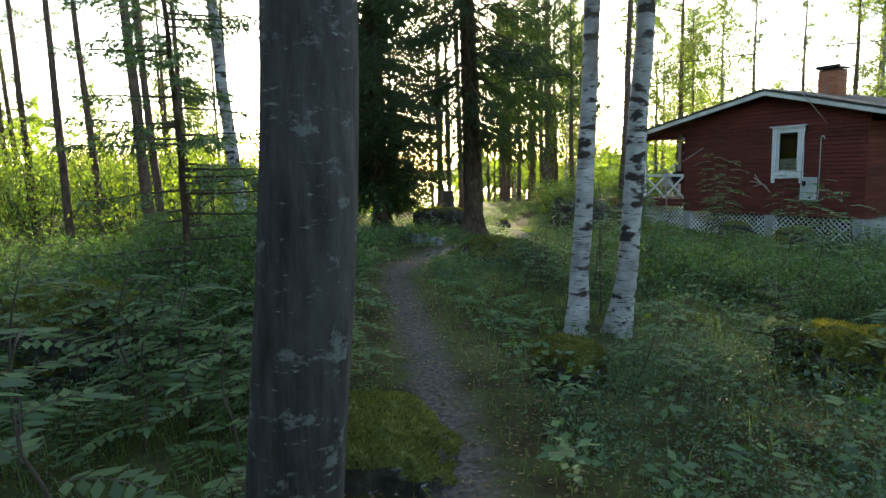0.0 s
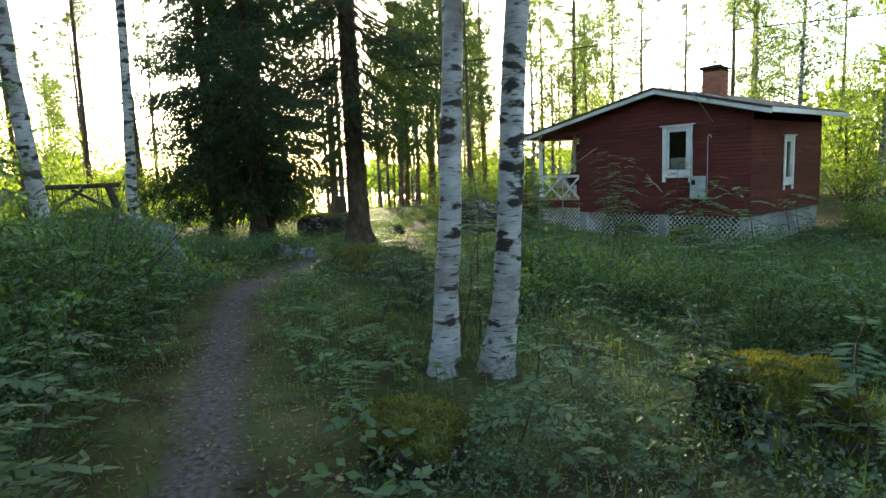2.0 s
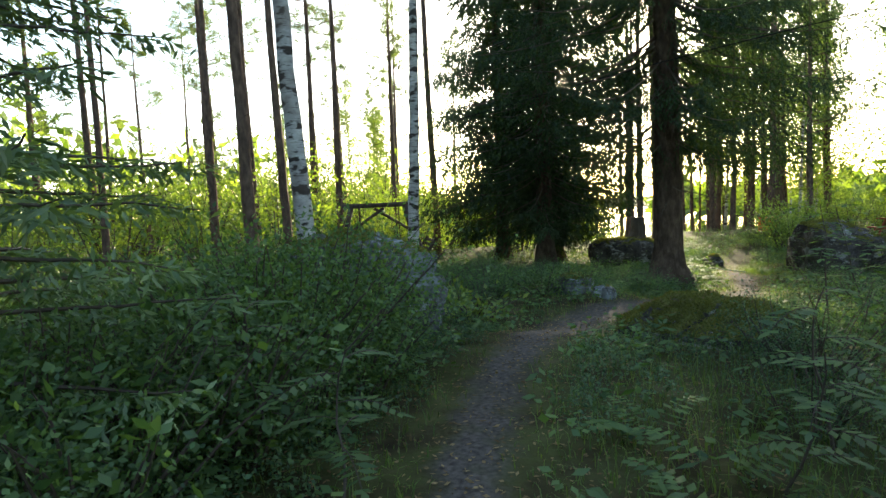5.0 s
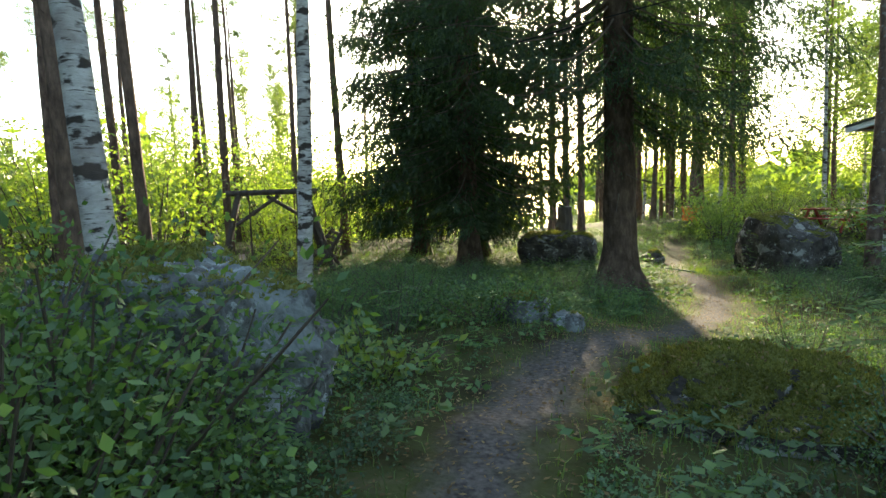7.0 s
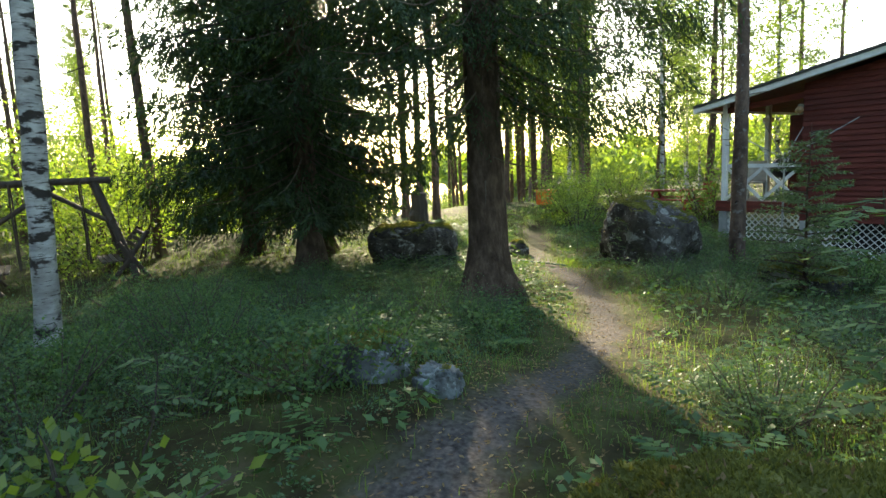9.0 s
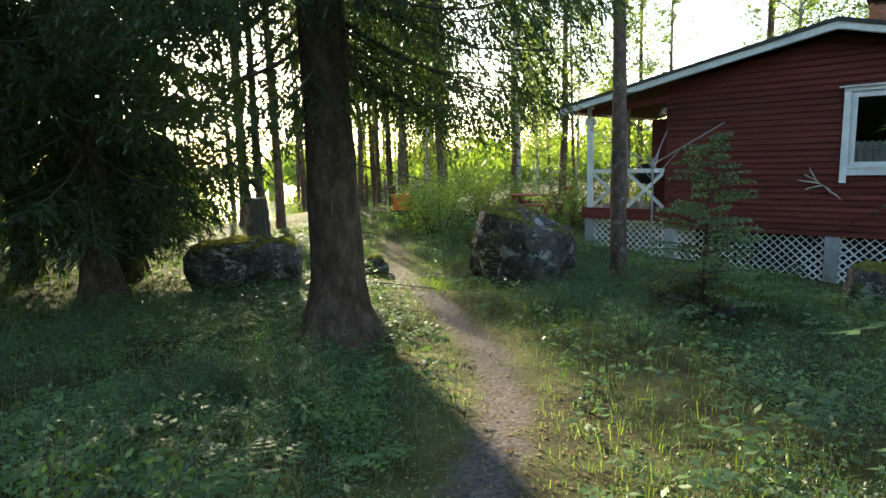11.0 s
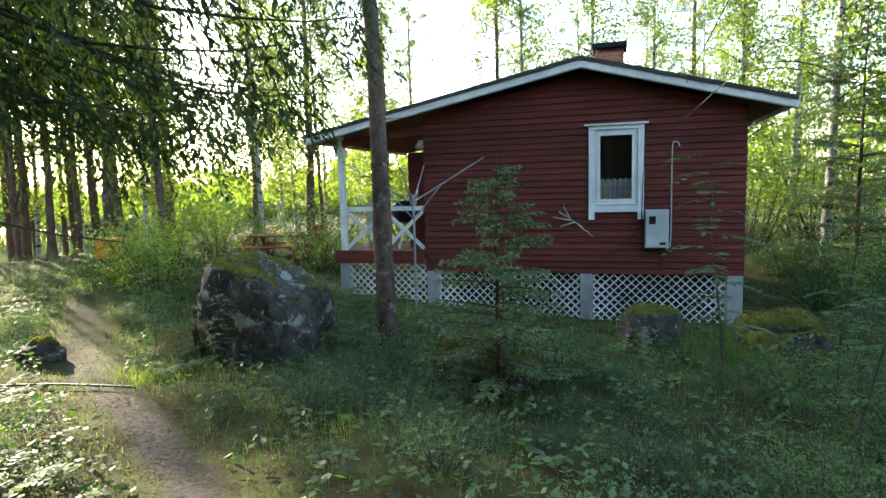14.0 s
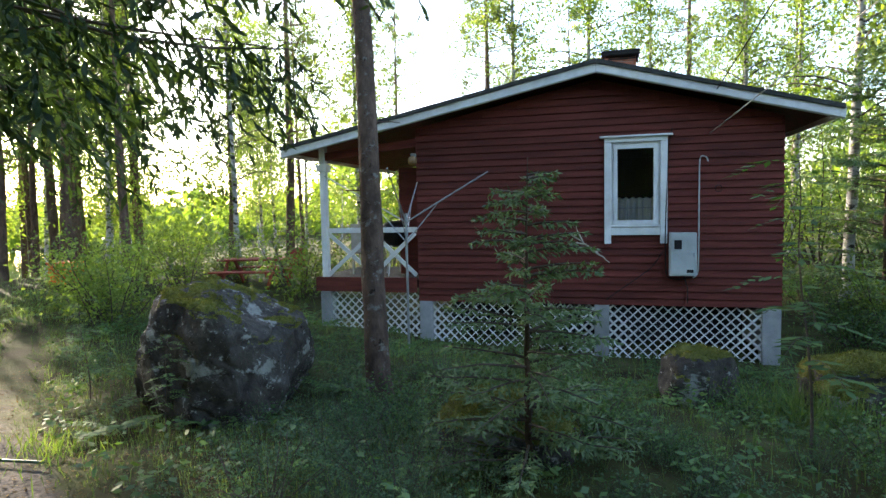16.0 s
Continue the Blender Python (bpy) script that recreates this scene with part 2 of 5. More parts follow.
BARK_LICHEN = ((5.5, (1, 1, 1.7), 0.58, 0.63, (0.15, 0.16, 0.15)), (16, (1, 1, 2.6), 0.64, 0.68, (0.12, 0.12, 0.11)), (9, (1, 1, 5), 0.62, 0.66, (0.2, 0.21, 0.19)))
RED = material("red_paint", [(0.06, 0.013, 0.01), (0.115, 0.023, 0.016), (0.17, 0.037, 0.026)], 3, rough=0.75, bump=0.35, bump_scale=40, stretch=(0.4, 0.4, 4), island=0.12)
WHITE = material("white_paint", [(0.6, 0.6, 0.57), (0.78, 0.79, 0.77)], 6, rough=0.6, bump=0.2, bump_scale=60)
SLAT = material("white_lattice", [(0.55, 0.55, 0.53), (0.75, 0.76, 0.74)], 8, rough=0.7, bump=0.2, bump_scale=60, island=0.1)
CONCRETE = material("concrete", [(0.24, 0.25, 0.25), (0.36, 0.36, 0.35)], 6, rough=0.9, bump=0.4, bump_scale=60)
FELT = material("roof_felt", [(0.03, 0.032, 0.032), (0.07, 0.07, 0.065)], 8, rough=0.9, bump=0.4, bump_scale=120)
BRICK = material("brick", [(0.28, 0.09, 0.05), (0.42, 0.16, 0.09)], 9, rough=0.85, bump=0.3, bump_scale=50, island=0.2)
MORTAR = material("mortar", [(0.3, 0.28, 0.26), (0.4, 0.38, 0.35)], 12, rough=0.95)
METAL = material("grey_steel", [(0.25, 0.27, 0.28), (0.4, 0.42, 0.43)], 10, rough=0.45, metal=0.6, bump=0.1)
BOXGREY = material("box_grey", [(0.36, 0.39, 0.38), (0.45, 0.48, 0.46)], 5, rough=0.55, bump=0.08)
# near-black: painted-in shade of room and crawlspace, and truly dark fittings
DARK = material("shade_fill_and_dark_parts", [(0.01, 0.01, 0.01), (0.02, 0.018, 0.016)], 3, rough=0.9)
OLDWOOD = material("weathered_wood", [(0.035, 0.027, 0.022), (0.09, 0.07, 0.055)], 6, rough=0.85, bump=0.5, stretch=(1, 1, 0.2))
PALEWOOD = material("pale_wood", [(0.3, 0.26, 0.2), (0.5, 0.46, 0.38)], 6, rough=0.8, bump=0.4)
CURTAIN = leaf_material("lace_curtain", (0.6, 0.6, 0.6), (0.75, 0.75, 0.75), 0.4, 0.0)
ORANGE = plain("orange_plastic", (0.75, 0.13, 0.02), 0.4)
REDPLANK = material("picnic_red", [(0.2, 0.03, 0.02), (0.32, 0.06, 0.04)], 6, rough=0.7)
STONE = patchy("lichen_stone", ((3.2, (1, 1, 1.3), 0.5, 0.58, (0.06, 0.052, 0.042)), (2.2, (1, 1, 1.6), 0.56, 0.6, (0.24, 0.245, 0.22)), (13, (1, 1, 1), 0.6, 0.64, (0.3, 0.31, 0.29)), (6, (1, 1, 2.5), 0.62, 0.66, (0.016, 0.013, 0.011))),
    [(0.012, 0.01, 0.009), (0.035, 0.03, 0.026), (0.062, 0.056, 0.048), (0.11, 0.1, 0.088)], 5.5, detail=12, rough=0.95, bump=1.0, bump_scale=24)
PALESTONE = patchy("pale_lichen_stone", ((1.9, (1, 1, 0.7), 0.49, 0.54, (0.14, 0.157, 0.157)), (4.5, (1, 1, 0.8), 0.56, 0.6, (0.25, 0.28, 0.28)), (17, (1, 1, 1), 0.6, 0.64, (0.05, 0.05, 0.045)), (3.4, (1, 1, 0.5), 0.62, 0.66, (0.03, 0.022, 0.015))),
    [(0.025, 0.024, 0.022), (0.075, 0.078, 0.075), (0.13, 0.14, 0.135)], 6, detail=12, rough=0.95, bump=1.0, bump_scale=24)
MOSS = material("moss", [(0.05, 0.06, 0.016), (0.12, 0.128, 0.036), (0.22, 0.21, 0.075)], 9, detail=8, rough=1.0, bump=1.0, bump_scale=70, spec=0.05)
SPRUCE_BARK = material("spruce_bark", [(0.026, 0.018, 0.013), (0.07, 0.048, 0.034), (0.13, 0.095, 0.07)], 9, detail=8, rough=0.95, bump=1.0, bump_scale=26, stretch=(1, 1, 0.45), spec=0.1)
PINE_BARK = material("pine_bark", [(0.045, 0.03, 0.024), (0.11, 0.075, 0.058), (0.2, 0.135, 0.1)], 8, detail=8, rough=0.95, bump=1.0, bump_scale=22, stretch=(1, 1, 0.4), spec=0.1)
GREY_BARK = patchy("grey_bark", BARK_LICHEN, [(0.032, 0.028, 0.027), (0.065, 0.058, 0.055), (0.1, 0.09, 0.085)], 14, detail=7, rough=0.92, bump=0.7, bump_scale=30, stretch=(1, 1, 0.25), spec=0.1)
SCALY_BARK = patchy("scaly_pine_bark", ((7, (1, 1, 1.5), 0.57, 0.62, (0.17, 0.165, 0.15)), (11, (1, 1, 0.7), 0.62, 0.67, (0.025, 0.018, 0.014))), [(0.04, 0.028, 0.022), (0.09, 0.062, 0.048), (0.15, 0.105, 0.08)], 9, detail=8, rough=0.95, bump=1.0, bump_scale=24, stretch=(1, 1, 0.5), spec=0.1)
TWIG = material("twig_bark", [(0.05, 0.04, 0.03), (0.1, 0.08, 0.06)], 20, rough=0.9)
NEEDLE = leaf_material("spruce_needles", (0.014, 0.032, 0.012), (0.035, 0.065, 0.022), 0.25, 0.03)
YOUNG = leaf_material("young_needles", (0.055, 0.11, 0.05), (0.14, 0.21, 0.09), 0.35, 0.05)
PINE_NEEDLE = leaf_material("pine_needles", (0.05, 0.085, 0.035), (0.11, 0.155, 0.065), 0.5, 0.04)
BIRCH_LEAF = leaf_material("birch_leaf", (0.06, 0.11, 0.02), (0.14, 0.205, 0.045), 0.6, 0.05, (1.85, 1.7, 0.6))
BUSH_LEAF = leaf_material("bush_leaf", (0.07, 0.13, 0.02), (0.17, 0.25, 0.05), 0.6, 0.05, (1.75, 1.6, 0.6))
HERB = leaf_material("herb_leaf", (0.035, 0.085, 0.03), (0.1, 0.18, 0.055), 0.42, 0.035)
BILBERRY = leaf_material("bilberry_leaf", (0.024, 0.066, 0.028), (0.085, 0.155, 0.07), 0.35, 0.04)
GRASS = leaf_material("grass_blade", (0.05, 0.11, 0.028), (0.14, 0.2, 0.06), 0.45, 0.03)
FUZZ = leaf_material("moss_tips", (0.075, 0.09, 0.026), (0.2, 0.2, 0.065), 0.3, 0.0)
STRAW = leaf_material("dry_litter", (0.09, 0.06, 0.035), (0.24, 0.18, 0.1), 0.2, 0.0)


def birch_bark():
    m = material("birch_bark", [(0.2, 0.19, 0.18), (0.36, 0.35, 0.33), (0.5, 0.49, 0.47)], 5, rough=0.8, bump=0.3, bump_scale=30, stretch=(1, 1, 3))
    nt = m.node_tree
    bsdf = nt.nodes["Principled BSDF"]
    base = bsdf.inputs["Base Color"].links[0].from_socket
    tc = nt.nodes.new("ShaderNodeTexCoord")
    for sc, st, lo, hi, col in ((2.6, (1.6, 1.6, 3.6), 0.535, 0.59, (0.03, 0.024, 0.02)), (7, (1, 1, 9), 0.6, 0.66, (0.05, 0.04, 0.035)), (1.6, (1, 1, 0.8), 0.5, 0.72, (0.11, 0.08, 0.065))):
        mp, nz, rg, mx = nt.nodes.new("ShaderNodeMapping"), nt.nodes.new("ShaderNodeTexNoise"), nt.nodes.new("ShaderNodeMapRange"), nt.nodes.new("ShaderNodeMixRGB")
        mp.inputs["Scale"].default_value = st
        nz.inputs["Scale"].default_value, nz.inputs["Detail"].default_value = sc, 4
        rg.inputs["From Min"].default_value, rg.inputs["From Max"].default_value = lo, hi
        nt.links.new(tc.outputs["Object"], mp.inputs[0])
        nt.links.new(mp.outputs[0], nz.inputs["Vector"])
        nt.links.new(nz.outputs["Fac"], rg.inputs[0])
        nt.links.new(rg.outputs[0], mx.inputs[0])
        nt.links.new(base, mx.inputs[1])
        mx.inputs[2].default_value = (*col, 1)
        base = mx.outputs[0]
    nt.links.new(base, bsdf.inputs["Base Color"])
    return m


BIRCH_BARK = birch_bark()


def glass():
    m = bpy.data.materials.new("window_glass")
    m.use_nodes = True
    b = m.node_tree.nodes["Principled BSDF"]
    b.inputs["Base Color"].default_value = (0.9, 0.92, 0.92, 1)
    b.inputs["Roughness"].default_value, b.inputs["Transmission Weight"].default_value, b.inputs["IOR"].default_value = 0.02, 1.0, 1.45
    return m


GLASS = glass()


def ground_material():
    """Moss, litter and soil; the trodden trail is bare earth."""
    m = material("forest_floor", [(0.022, 0.017, 0.011), (0.04, 0.036, 0.017), (0.055, 0.062, 0.022), (0.095, 0.078, 0.045)], 2.2, detail=10, rough=1.0, bump=0.5, bump_scale=30, spec=0.05)
    nt = m.node_tree
    bsdf = nt.nodes["Principled BSDF"]
    base = bsdf.inputs["Base Color"].links[0].from_socket
    at = nt.nodes.new("ShaderNodeAttribute")
    at.attribute_name = "trodden"
    tc, nz, nz2 = nt.nodes.new("ShaderNodeTexCoord"), nt.nodes.new("ShaderNodeTexNoise"), nt.nodes.new("ShaderNodeTexNoise")
    nz.inputs["Scale"].default_value, nz.inputs["Detail"].default_value = 4.5, 10
    nz2.inputs["Scale"].default_value, nz2.inputs["Detail"].default_value = 28, 8
    nt.links.new(tc.outputs["Object"], nz.inputs["Vector"])
    nt.links.new(tc.outputs["Object"], nz2.inputs["Vector"])
    ad = nt.nodes.new("ShaderNodeMath")
    ad.operation = "ADD"
    rg = nt.nodes.new("ShaderNodeMapRange")
    rg.inputs["From Min"].default_value, rg.inputs["From Max"].default_value = 0.82, 1.32
    nt.links.new(at.outputs["Fac"], ad.inputs[0])
    nt.links.new(nz.outputs["Fac"], ad.inputs[1])
    nt.links.new(ad.outputs[0], rg.inputs[0])
    soil = nt.nodes.new("ShaderNodeValToRGB")
    soil.color_ramp.elements[0].position, soil.color_ramp.elements[1].position = 0.3, 0.7
    soil.color_ramp.elements[0].color, soil.color_ramp.elements[1].color = (0.035, 0.03, 0.027, 1), (0.12, 0.105, 0.094, 1)
    nt.links.new(nz2.outputs["Fac"], soil.inputs[0])
    mx = nt.nodes.new("ShaderNodeMixRGB")
    nt.links.new(rg.outputs[0], mx.inputs[0])
    nt.links.new(base, mx.inputs[1])
    nt.links.new(soil.outputs[0], mx.inputs[2])
    nt.links.new(mx.outputs[0], bsdf.inputs["Base Color"])
    return m


# ---- ground, water ----
def axis(lo, hi, step, far):
    mid = list(np.arange(lo, hi, step))
    up, down, s = [hi], [lo], step
    while up[-1] < far:
        s *= 1.25
        up.append(up[-1] + s)
        down.append(down[-1] - s)
    return np.array(down[:0:-1] + mid + up)


gx, gy = axis(-27, 3, 0.16, 900), axis(-2, 24, 0.16, 900)
X, Y = np.meshgrid(gx, gy)
Z = ground(X, Y)
geo = Geo()
nx = len(gx)
i = (np.arange(len(gy) - 1)[:, None] * nx + np.arange(nx - 1)[None]).ravel()
geo.add(np.stack([X, Y, Z], -1).reshape(-1, 3), np.stack([i, i + 1, i + nx + 1, i + nx], -1))
floor = part("ground", geo, ground_material(), smooth=True)
tagged(floor, "mossy forest floor with a trodden earth footpath", "ground", kind="structure")
at = floor.data.attributes.new("trodden", "FLOAT", "POINT")
D = trail(X, Y)
worn = np.clip(1.02 - D / (0.36 + 0.25 * np.exp(-((X + 11.2) ** 2 + (Y - 7.3) ** 2) / 2.5)), 0, 1) * np.clip((X + 20.5) / 3, 0, 1)
at.data.foreach_set("value", worn.ravel().astype(np.float32))

WATER = material("lake_water", [(0.02, 0.03, 0.035), (0.03, 0.04, 0.045)], 0.4, rough=0.08, bump=0.25, bump_scale=3, spec=0.5)
geo = Geo()
a = np.linspace(0, 2 * np.pi, 49)[:-1]
ring = np.stack([-110 + 78 * np.cos(a), 55 + 78 * np.sin(a), np.full(48, -1.15)], -1)
geo.add(np.concatenate([ring, [(-110, 55, -1.15)]]), [(i, (i + 1) % 48, 48) for i in range(48)])
tagged(part("water", geo, WATER), "still lake beyond the trees, glaring with light", "lake", kind="structure")

# ---- trees ----
def ramble(g, base, top, steps, sway):
    t = np.linspace(0, 1, steps)[:, None]
    p = np.asarray(base) * (1 - t) + np.asarray(top) * t
    w = np.cumsum(g.standard_normal((steps, 3)) * sway, 0) * (t * (1 - t) * 4)
    w[:, 2] = 0
    return p + w


def trunk_geo(g, h, r, lean=(0, 0), sides=14, flare=1.6, steps=26, sway=0.012, rough=0.03):
    p = ramble(g, (0, 0, -0.15), (lean[0], lean[1], h), steps, sway)
    p[:, 2] = -0.15 + (h + 0.15) * np.linspace(0, 1, steps) ** 1.6
    t = np.clip(p[:, 2], 0, h) / h
    rad = r * (1 - 0.9 * t ** 1.1) * (1 + (flare - 1) * np.exp(-np.clip(p[:, 2], 0, 9) / (0.16 if flare < 1.8 else 0.3)))
    geo = Geo()
    tube(geo, p, rad, sides, rough, int(g.integers(1e6)))
    return geo, p, rad


def at_height(p, z):
    return np.array([np.interp(z, p[:, 2], p[:, k]) for k in range(3)])


def broadleaf(name, label, place, seed, h, r, bark, leaf, lean=(0, 0), crown=0.45, spread=1.6, limbs=26, per=200, leaf_size=0.07, flare=1.4, rz=0.0, rough=0.03):
    """A birch-like tree: trunk, limbs and a loose crown of leaves."""
    g = np.random.default_rng(seed)
    ob = thing(name, place, label, "tree", rz=rz)
    geo, p, rad = trunk_geo(g, h, r, lean, flare=flare, rough=rough)
    part("trunk", geo, bark, ob, smooth=True)
    wood, crown_geo = Geo(), Geo()
    for k in range(limbs):
        z = h * (crown + (1 - crown) * (k + g.random()) / limbs * 0.98)
        o = at_height(p, z)
        a = g.random() * 6.28
        L = spread * (1.1 - 0.75 * max(0, (z / h - crown) / (1 - crown))) * (0.7 + 0.5 * g.random())
        s = np.linspace(0, 1, 7)[:, None]
        way = np.array([np.cos(a), np.sin(a), 0.0])
        q = o + s * L * way + np.stack([0 * s[:, 0], 0 * s[:, 0], (0.75 * s - 0.55 * s ** 2)[:, 0] * L], -1) + np.cumsum(g.standard_normal((7, 3)) * 0.03 * L, 0) * s
        tube(wood, q, np.interp(s[:, 0], (0, 1), (0.03 * r / 0.09 * 0.7, 0.004)), 4, cap=False)
        n = int(per * (0.6 + 0.8 * g.random()))
        u = g.random(n) ** 0.7
        c = np.stack([np.interp(u, s[:, 0], q[:, i]) for i in range(3)], -1)
        off = g.standard_normal((n, 3)) * (0.16 + 0.2 * u[:, None]) * (L / 1.5) ** 0.5
        off[:, 2] -= np.abs(g.standard_normal(n)) * 0.2 * L / 1.5
        leaves(crown_geo, c + off, g.standard_normal((n, 3)) + (0, 0, -0.8), leaf_size * (0.7 + 0.6 * g.random(n)), leaf_size * 0.75)
    part("branchwork", wood, TWIG, ob, kind="stuff")
    part("foliage", crown_geo, leaf, ob)
    return ob


def pine(name, label, place, seed, h, r, lean=(0, 0), crown=0.55, spread=2.0, limbs=34, tufts=9, dead=10, rz=0.0, bark=None, blades=26):
    """A pine: bare stem, dead snags, flat tufted limbs."""
    g = np.random.default_rng(seed)
    ob = thing(name, place, label, "tree", rz=rz)
    geo, p, rad = trunk_geo(g, h, r, lean, flare=1.35, rough=0.05)
    part("trunk", geo, bark or PINE_BARK, ob, smooth=True)
    wood, needles = Geo(), Geo()
    for k in range(dead):
        z = 1.5 + g.random() * h * crown
        o, a, L = at_height(p, z), g.random() * 6.28, 0.3 + g.random() * 0.7
        s = np.linspace(0, 1, 4)[:, None]
        tube(wood, o + s * L * np.array([np.cos(a), np.sin(a), 0.1]) + g.standard_normal((4, 3)) * 0.02 * s, np.linspace(0.012, 0.004, 4), 4, cap=False)
    for k in range(limbs):
        f = (k + g.random()) / limbs
        z = h * (crown + (1 - crown) * f * 0.99)
        o, a = at_height(p, z), g.random() * 6.28
        L = spread * (1.05 - 0.85 * f) * (0.7 + 0.5 * g.random())
        s = np.linspace(0, 1, 7)[:, None]
        q = o + s * L * np.array([np.cos(a), np.sin(a), 0]) + np.stack([0 * s[:, 0], 0 * s[:, 0], (0.1 * s + 0.22 * s ** 2)[:, 0] * L], -1) + np.cumsum(g.standard_normal((7, 3)) * 0.03 * L, 0) * s
        tube(wood, q, np.interp(s[:, 0], (0, 1), (0.026, 0.006)), 4, cap=False)
        for j in range(tufts):
            u = 0.35 + 0.65 * g.random()
            c = np.array([np.interp(u, s[:, 0], q[:, i]) for i in range(3)]) + g.standard_normal(3) * (0.2, 0.2, 0.07) * (L / 1.5)
            n = blades
            d = unit(g.standard_normal((n, 3)) + (0, 0, 0.35))
            leaves(needles, c + d * 0.02, d, 0.17 + 0.12 * g.random(n), 0.028)
    part("branchwork", wood, PINE_BARK, ob, kind="stuff")
    part("foliage", needles, PINE_NEEDLE, ob)
    return ob


def spruce(name, label, place, seed, h, r, zb, spread, droop=0.35, step=0.3, per=5, twig=0.5, gap=0.11, blades=9, blade=(0.13, 0.03), leaf=None, top_from=9.0, dead=0, sides=16, rz=0.0, flare=1.9, hang=0.9, bark=None):
    """A spruce: whorls of sagging branches hung with needle curtains."""
    g = np.random.default_rng(seed)
    ob = thing(name, place, label, "tree", rz=rz)
    geo, p, rad = trunk_geo(g, h, r, sides=sides, flare=flare, steps=30, sway=0.006, rough=0.05)
    part("trunk", geo, bark or SPRUCE_BARK, ob, smooth=True)
    wood, needles = Geo(), Geo()
    for k in range(dead):
        z, a, L = 1.2 + g.random() * (zb + 0.5), g.random() * 6.28, 0.3 + g.random() * 1.0
        s = np.linspace(0, 1, 5)[:, None]
        q = at_height(p, z) + s * L * np.array([np.cos(a), np.sin(a), -0.25]) + g.standard_normal((5, 3)) * 0.025 * s
        tube(wood, q, np.linspace(0.012, 0.003, 5), 4, cap=False)
    z = zb
    while z < h - 0.15:
        f = (z - zb) / (h - zb)
        coarse = 1.0 if z < top_from else 2.2
        for k in range(per):
            a = g.random() * 6.28
            L = spread * (1 - f) ** 0.75 * (0.65 + 0.5 * g.random()) + 0.08
            if zb > 1 and f < 0.12:
                L *= 0.55 + 3.5 * f
            o = at_height(p, z + g.random() * step)
            s = np.linspace(0, 1, 8)[:, None]
            q = o + s * L * np.array([np.cos(a), np.sin(a), 0]) + np.stack([0 * s[:, 0], 0 * s[:, 0], ((-droop * s * 1.6 + droop * 0.9 * s ** 2)[:, 0]) * L], -1) + np.cumsum(g.standard_normal((8, 3)) * 0.012 * L, 0) * s
            tube(wood, q, np.interp(s[:, 0], (0, 1), (0.008 + 0.005 * L, 0.003)), 4, cap=False)
            m = max(3, int(L / gap / coarse))
            u = 0.12 + 0.88 * (np.arange(m) + g.random(m)) / m
            c = np.stack([np.interp(u, s[:, 0], q[:, i]) for i in range(3)], -1)
            out = np.array([np.cos(a), np.sin(a), 0])
            lat = np.array([-np.sin(a), np.cos(a), 0]) * np.where(np.arange(m) % 2, 1, -1)[:, None]
            d = unit(lat * (0.4 + 0.4 * g.random((m, 1))) + out * 0.45 + np.array([0, 0, -1]) * hang * (0.4 + 0.9 * g.random((m, 1))))
            tl = twig * (0.5 + 0.7 * g.random(m)) * np.minimum(1, 0.35 + L / 2) * (1.15 - 0.6 * u)
            nb = blades
            w = (np.arange(nb) + 0.5) / nb
            pos = c[:, None] + d[:, None] * (tl[:, None] * w[None])[..., None]
            way = d[:, None] * 0.9 + g.standard_normal((m, nb, 3)) * 0.42
            leaves(needles, pos.reshape(-1, 3), way.reshape(-1, 3), blade[0] * (0.8 + 0.5 * g.random(m * nb)) * coarse ** 0.5, blade[1] * coarse)
        z += step * (0.8 + 0.4 * g.random()) * coarse ** 0.7
    part("branchwork", wood, TWIG, ob, kind="stuff")
    part("foliage", needles, leaf or NEEDLE, ob)
    return ob


def shrub(name, label, place, seed, h, w, stems, per, size, leaf, category="bush", rz=0.0):
    """Many thin stems with leaves along them."""
    g = np.random.default_rng(seed)
    ob = thing(name, place, label, category, rz=rz)
    wood, lv = Geo(), Geo()
    for k in range(stems):
        a, L = g.random() * 6.28, h * (0.55 + 0.5 * g.random())
        o = np.array([np.cos(a), np.sin(a), 0]) * w * 0.25 * g.random() + (0, 0, -0.05)
        s = np.linspace(0, 1, 6)[:, None]
        q = o + s * np.array([np.cos(a) * w * 0.5 * (0.3 + g.random()), np.sin(a) * w * 0.5 * (0.3 + g.random()), L]) + np.cumsum(g.standard_normal((6, 3)) * 0.03 * L, 0) * s
        tube(wood, q, np.linspace(0.008 + 0.006 * h, 0.003, 6), 4, cap=False)
        n = per
        u = 0.15 + 0.85 * g.random(n) ** 0.8
        c = np.stack([np.interp(u, s[:, 0], q[:, i]) for i in range(3)], -1)
        off = g.standard_normal((n, 3)) * np.array([0.13, 0.13, 0.09]) * w
        leaves(lv, c + off, unit(off) + g.standard_normal((n, 3)) * 0.5, size * (0.7 + 0.6 * g.random(n)), size * 0.6)
    part("branchwork", wood, TWIG, ob, kind="stuff")
    part("foliage", lv, leaf, ob)
    return ob


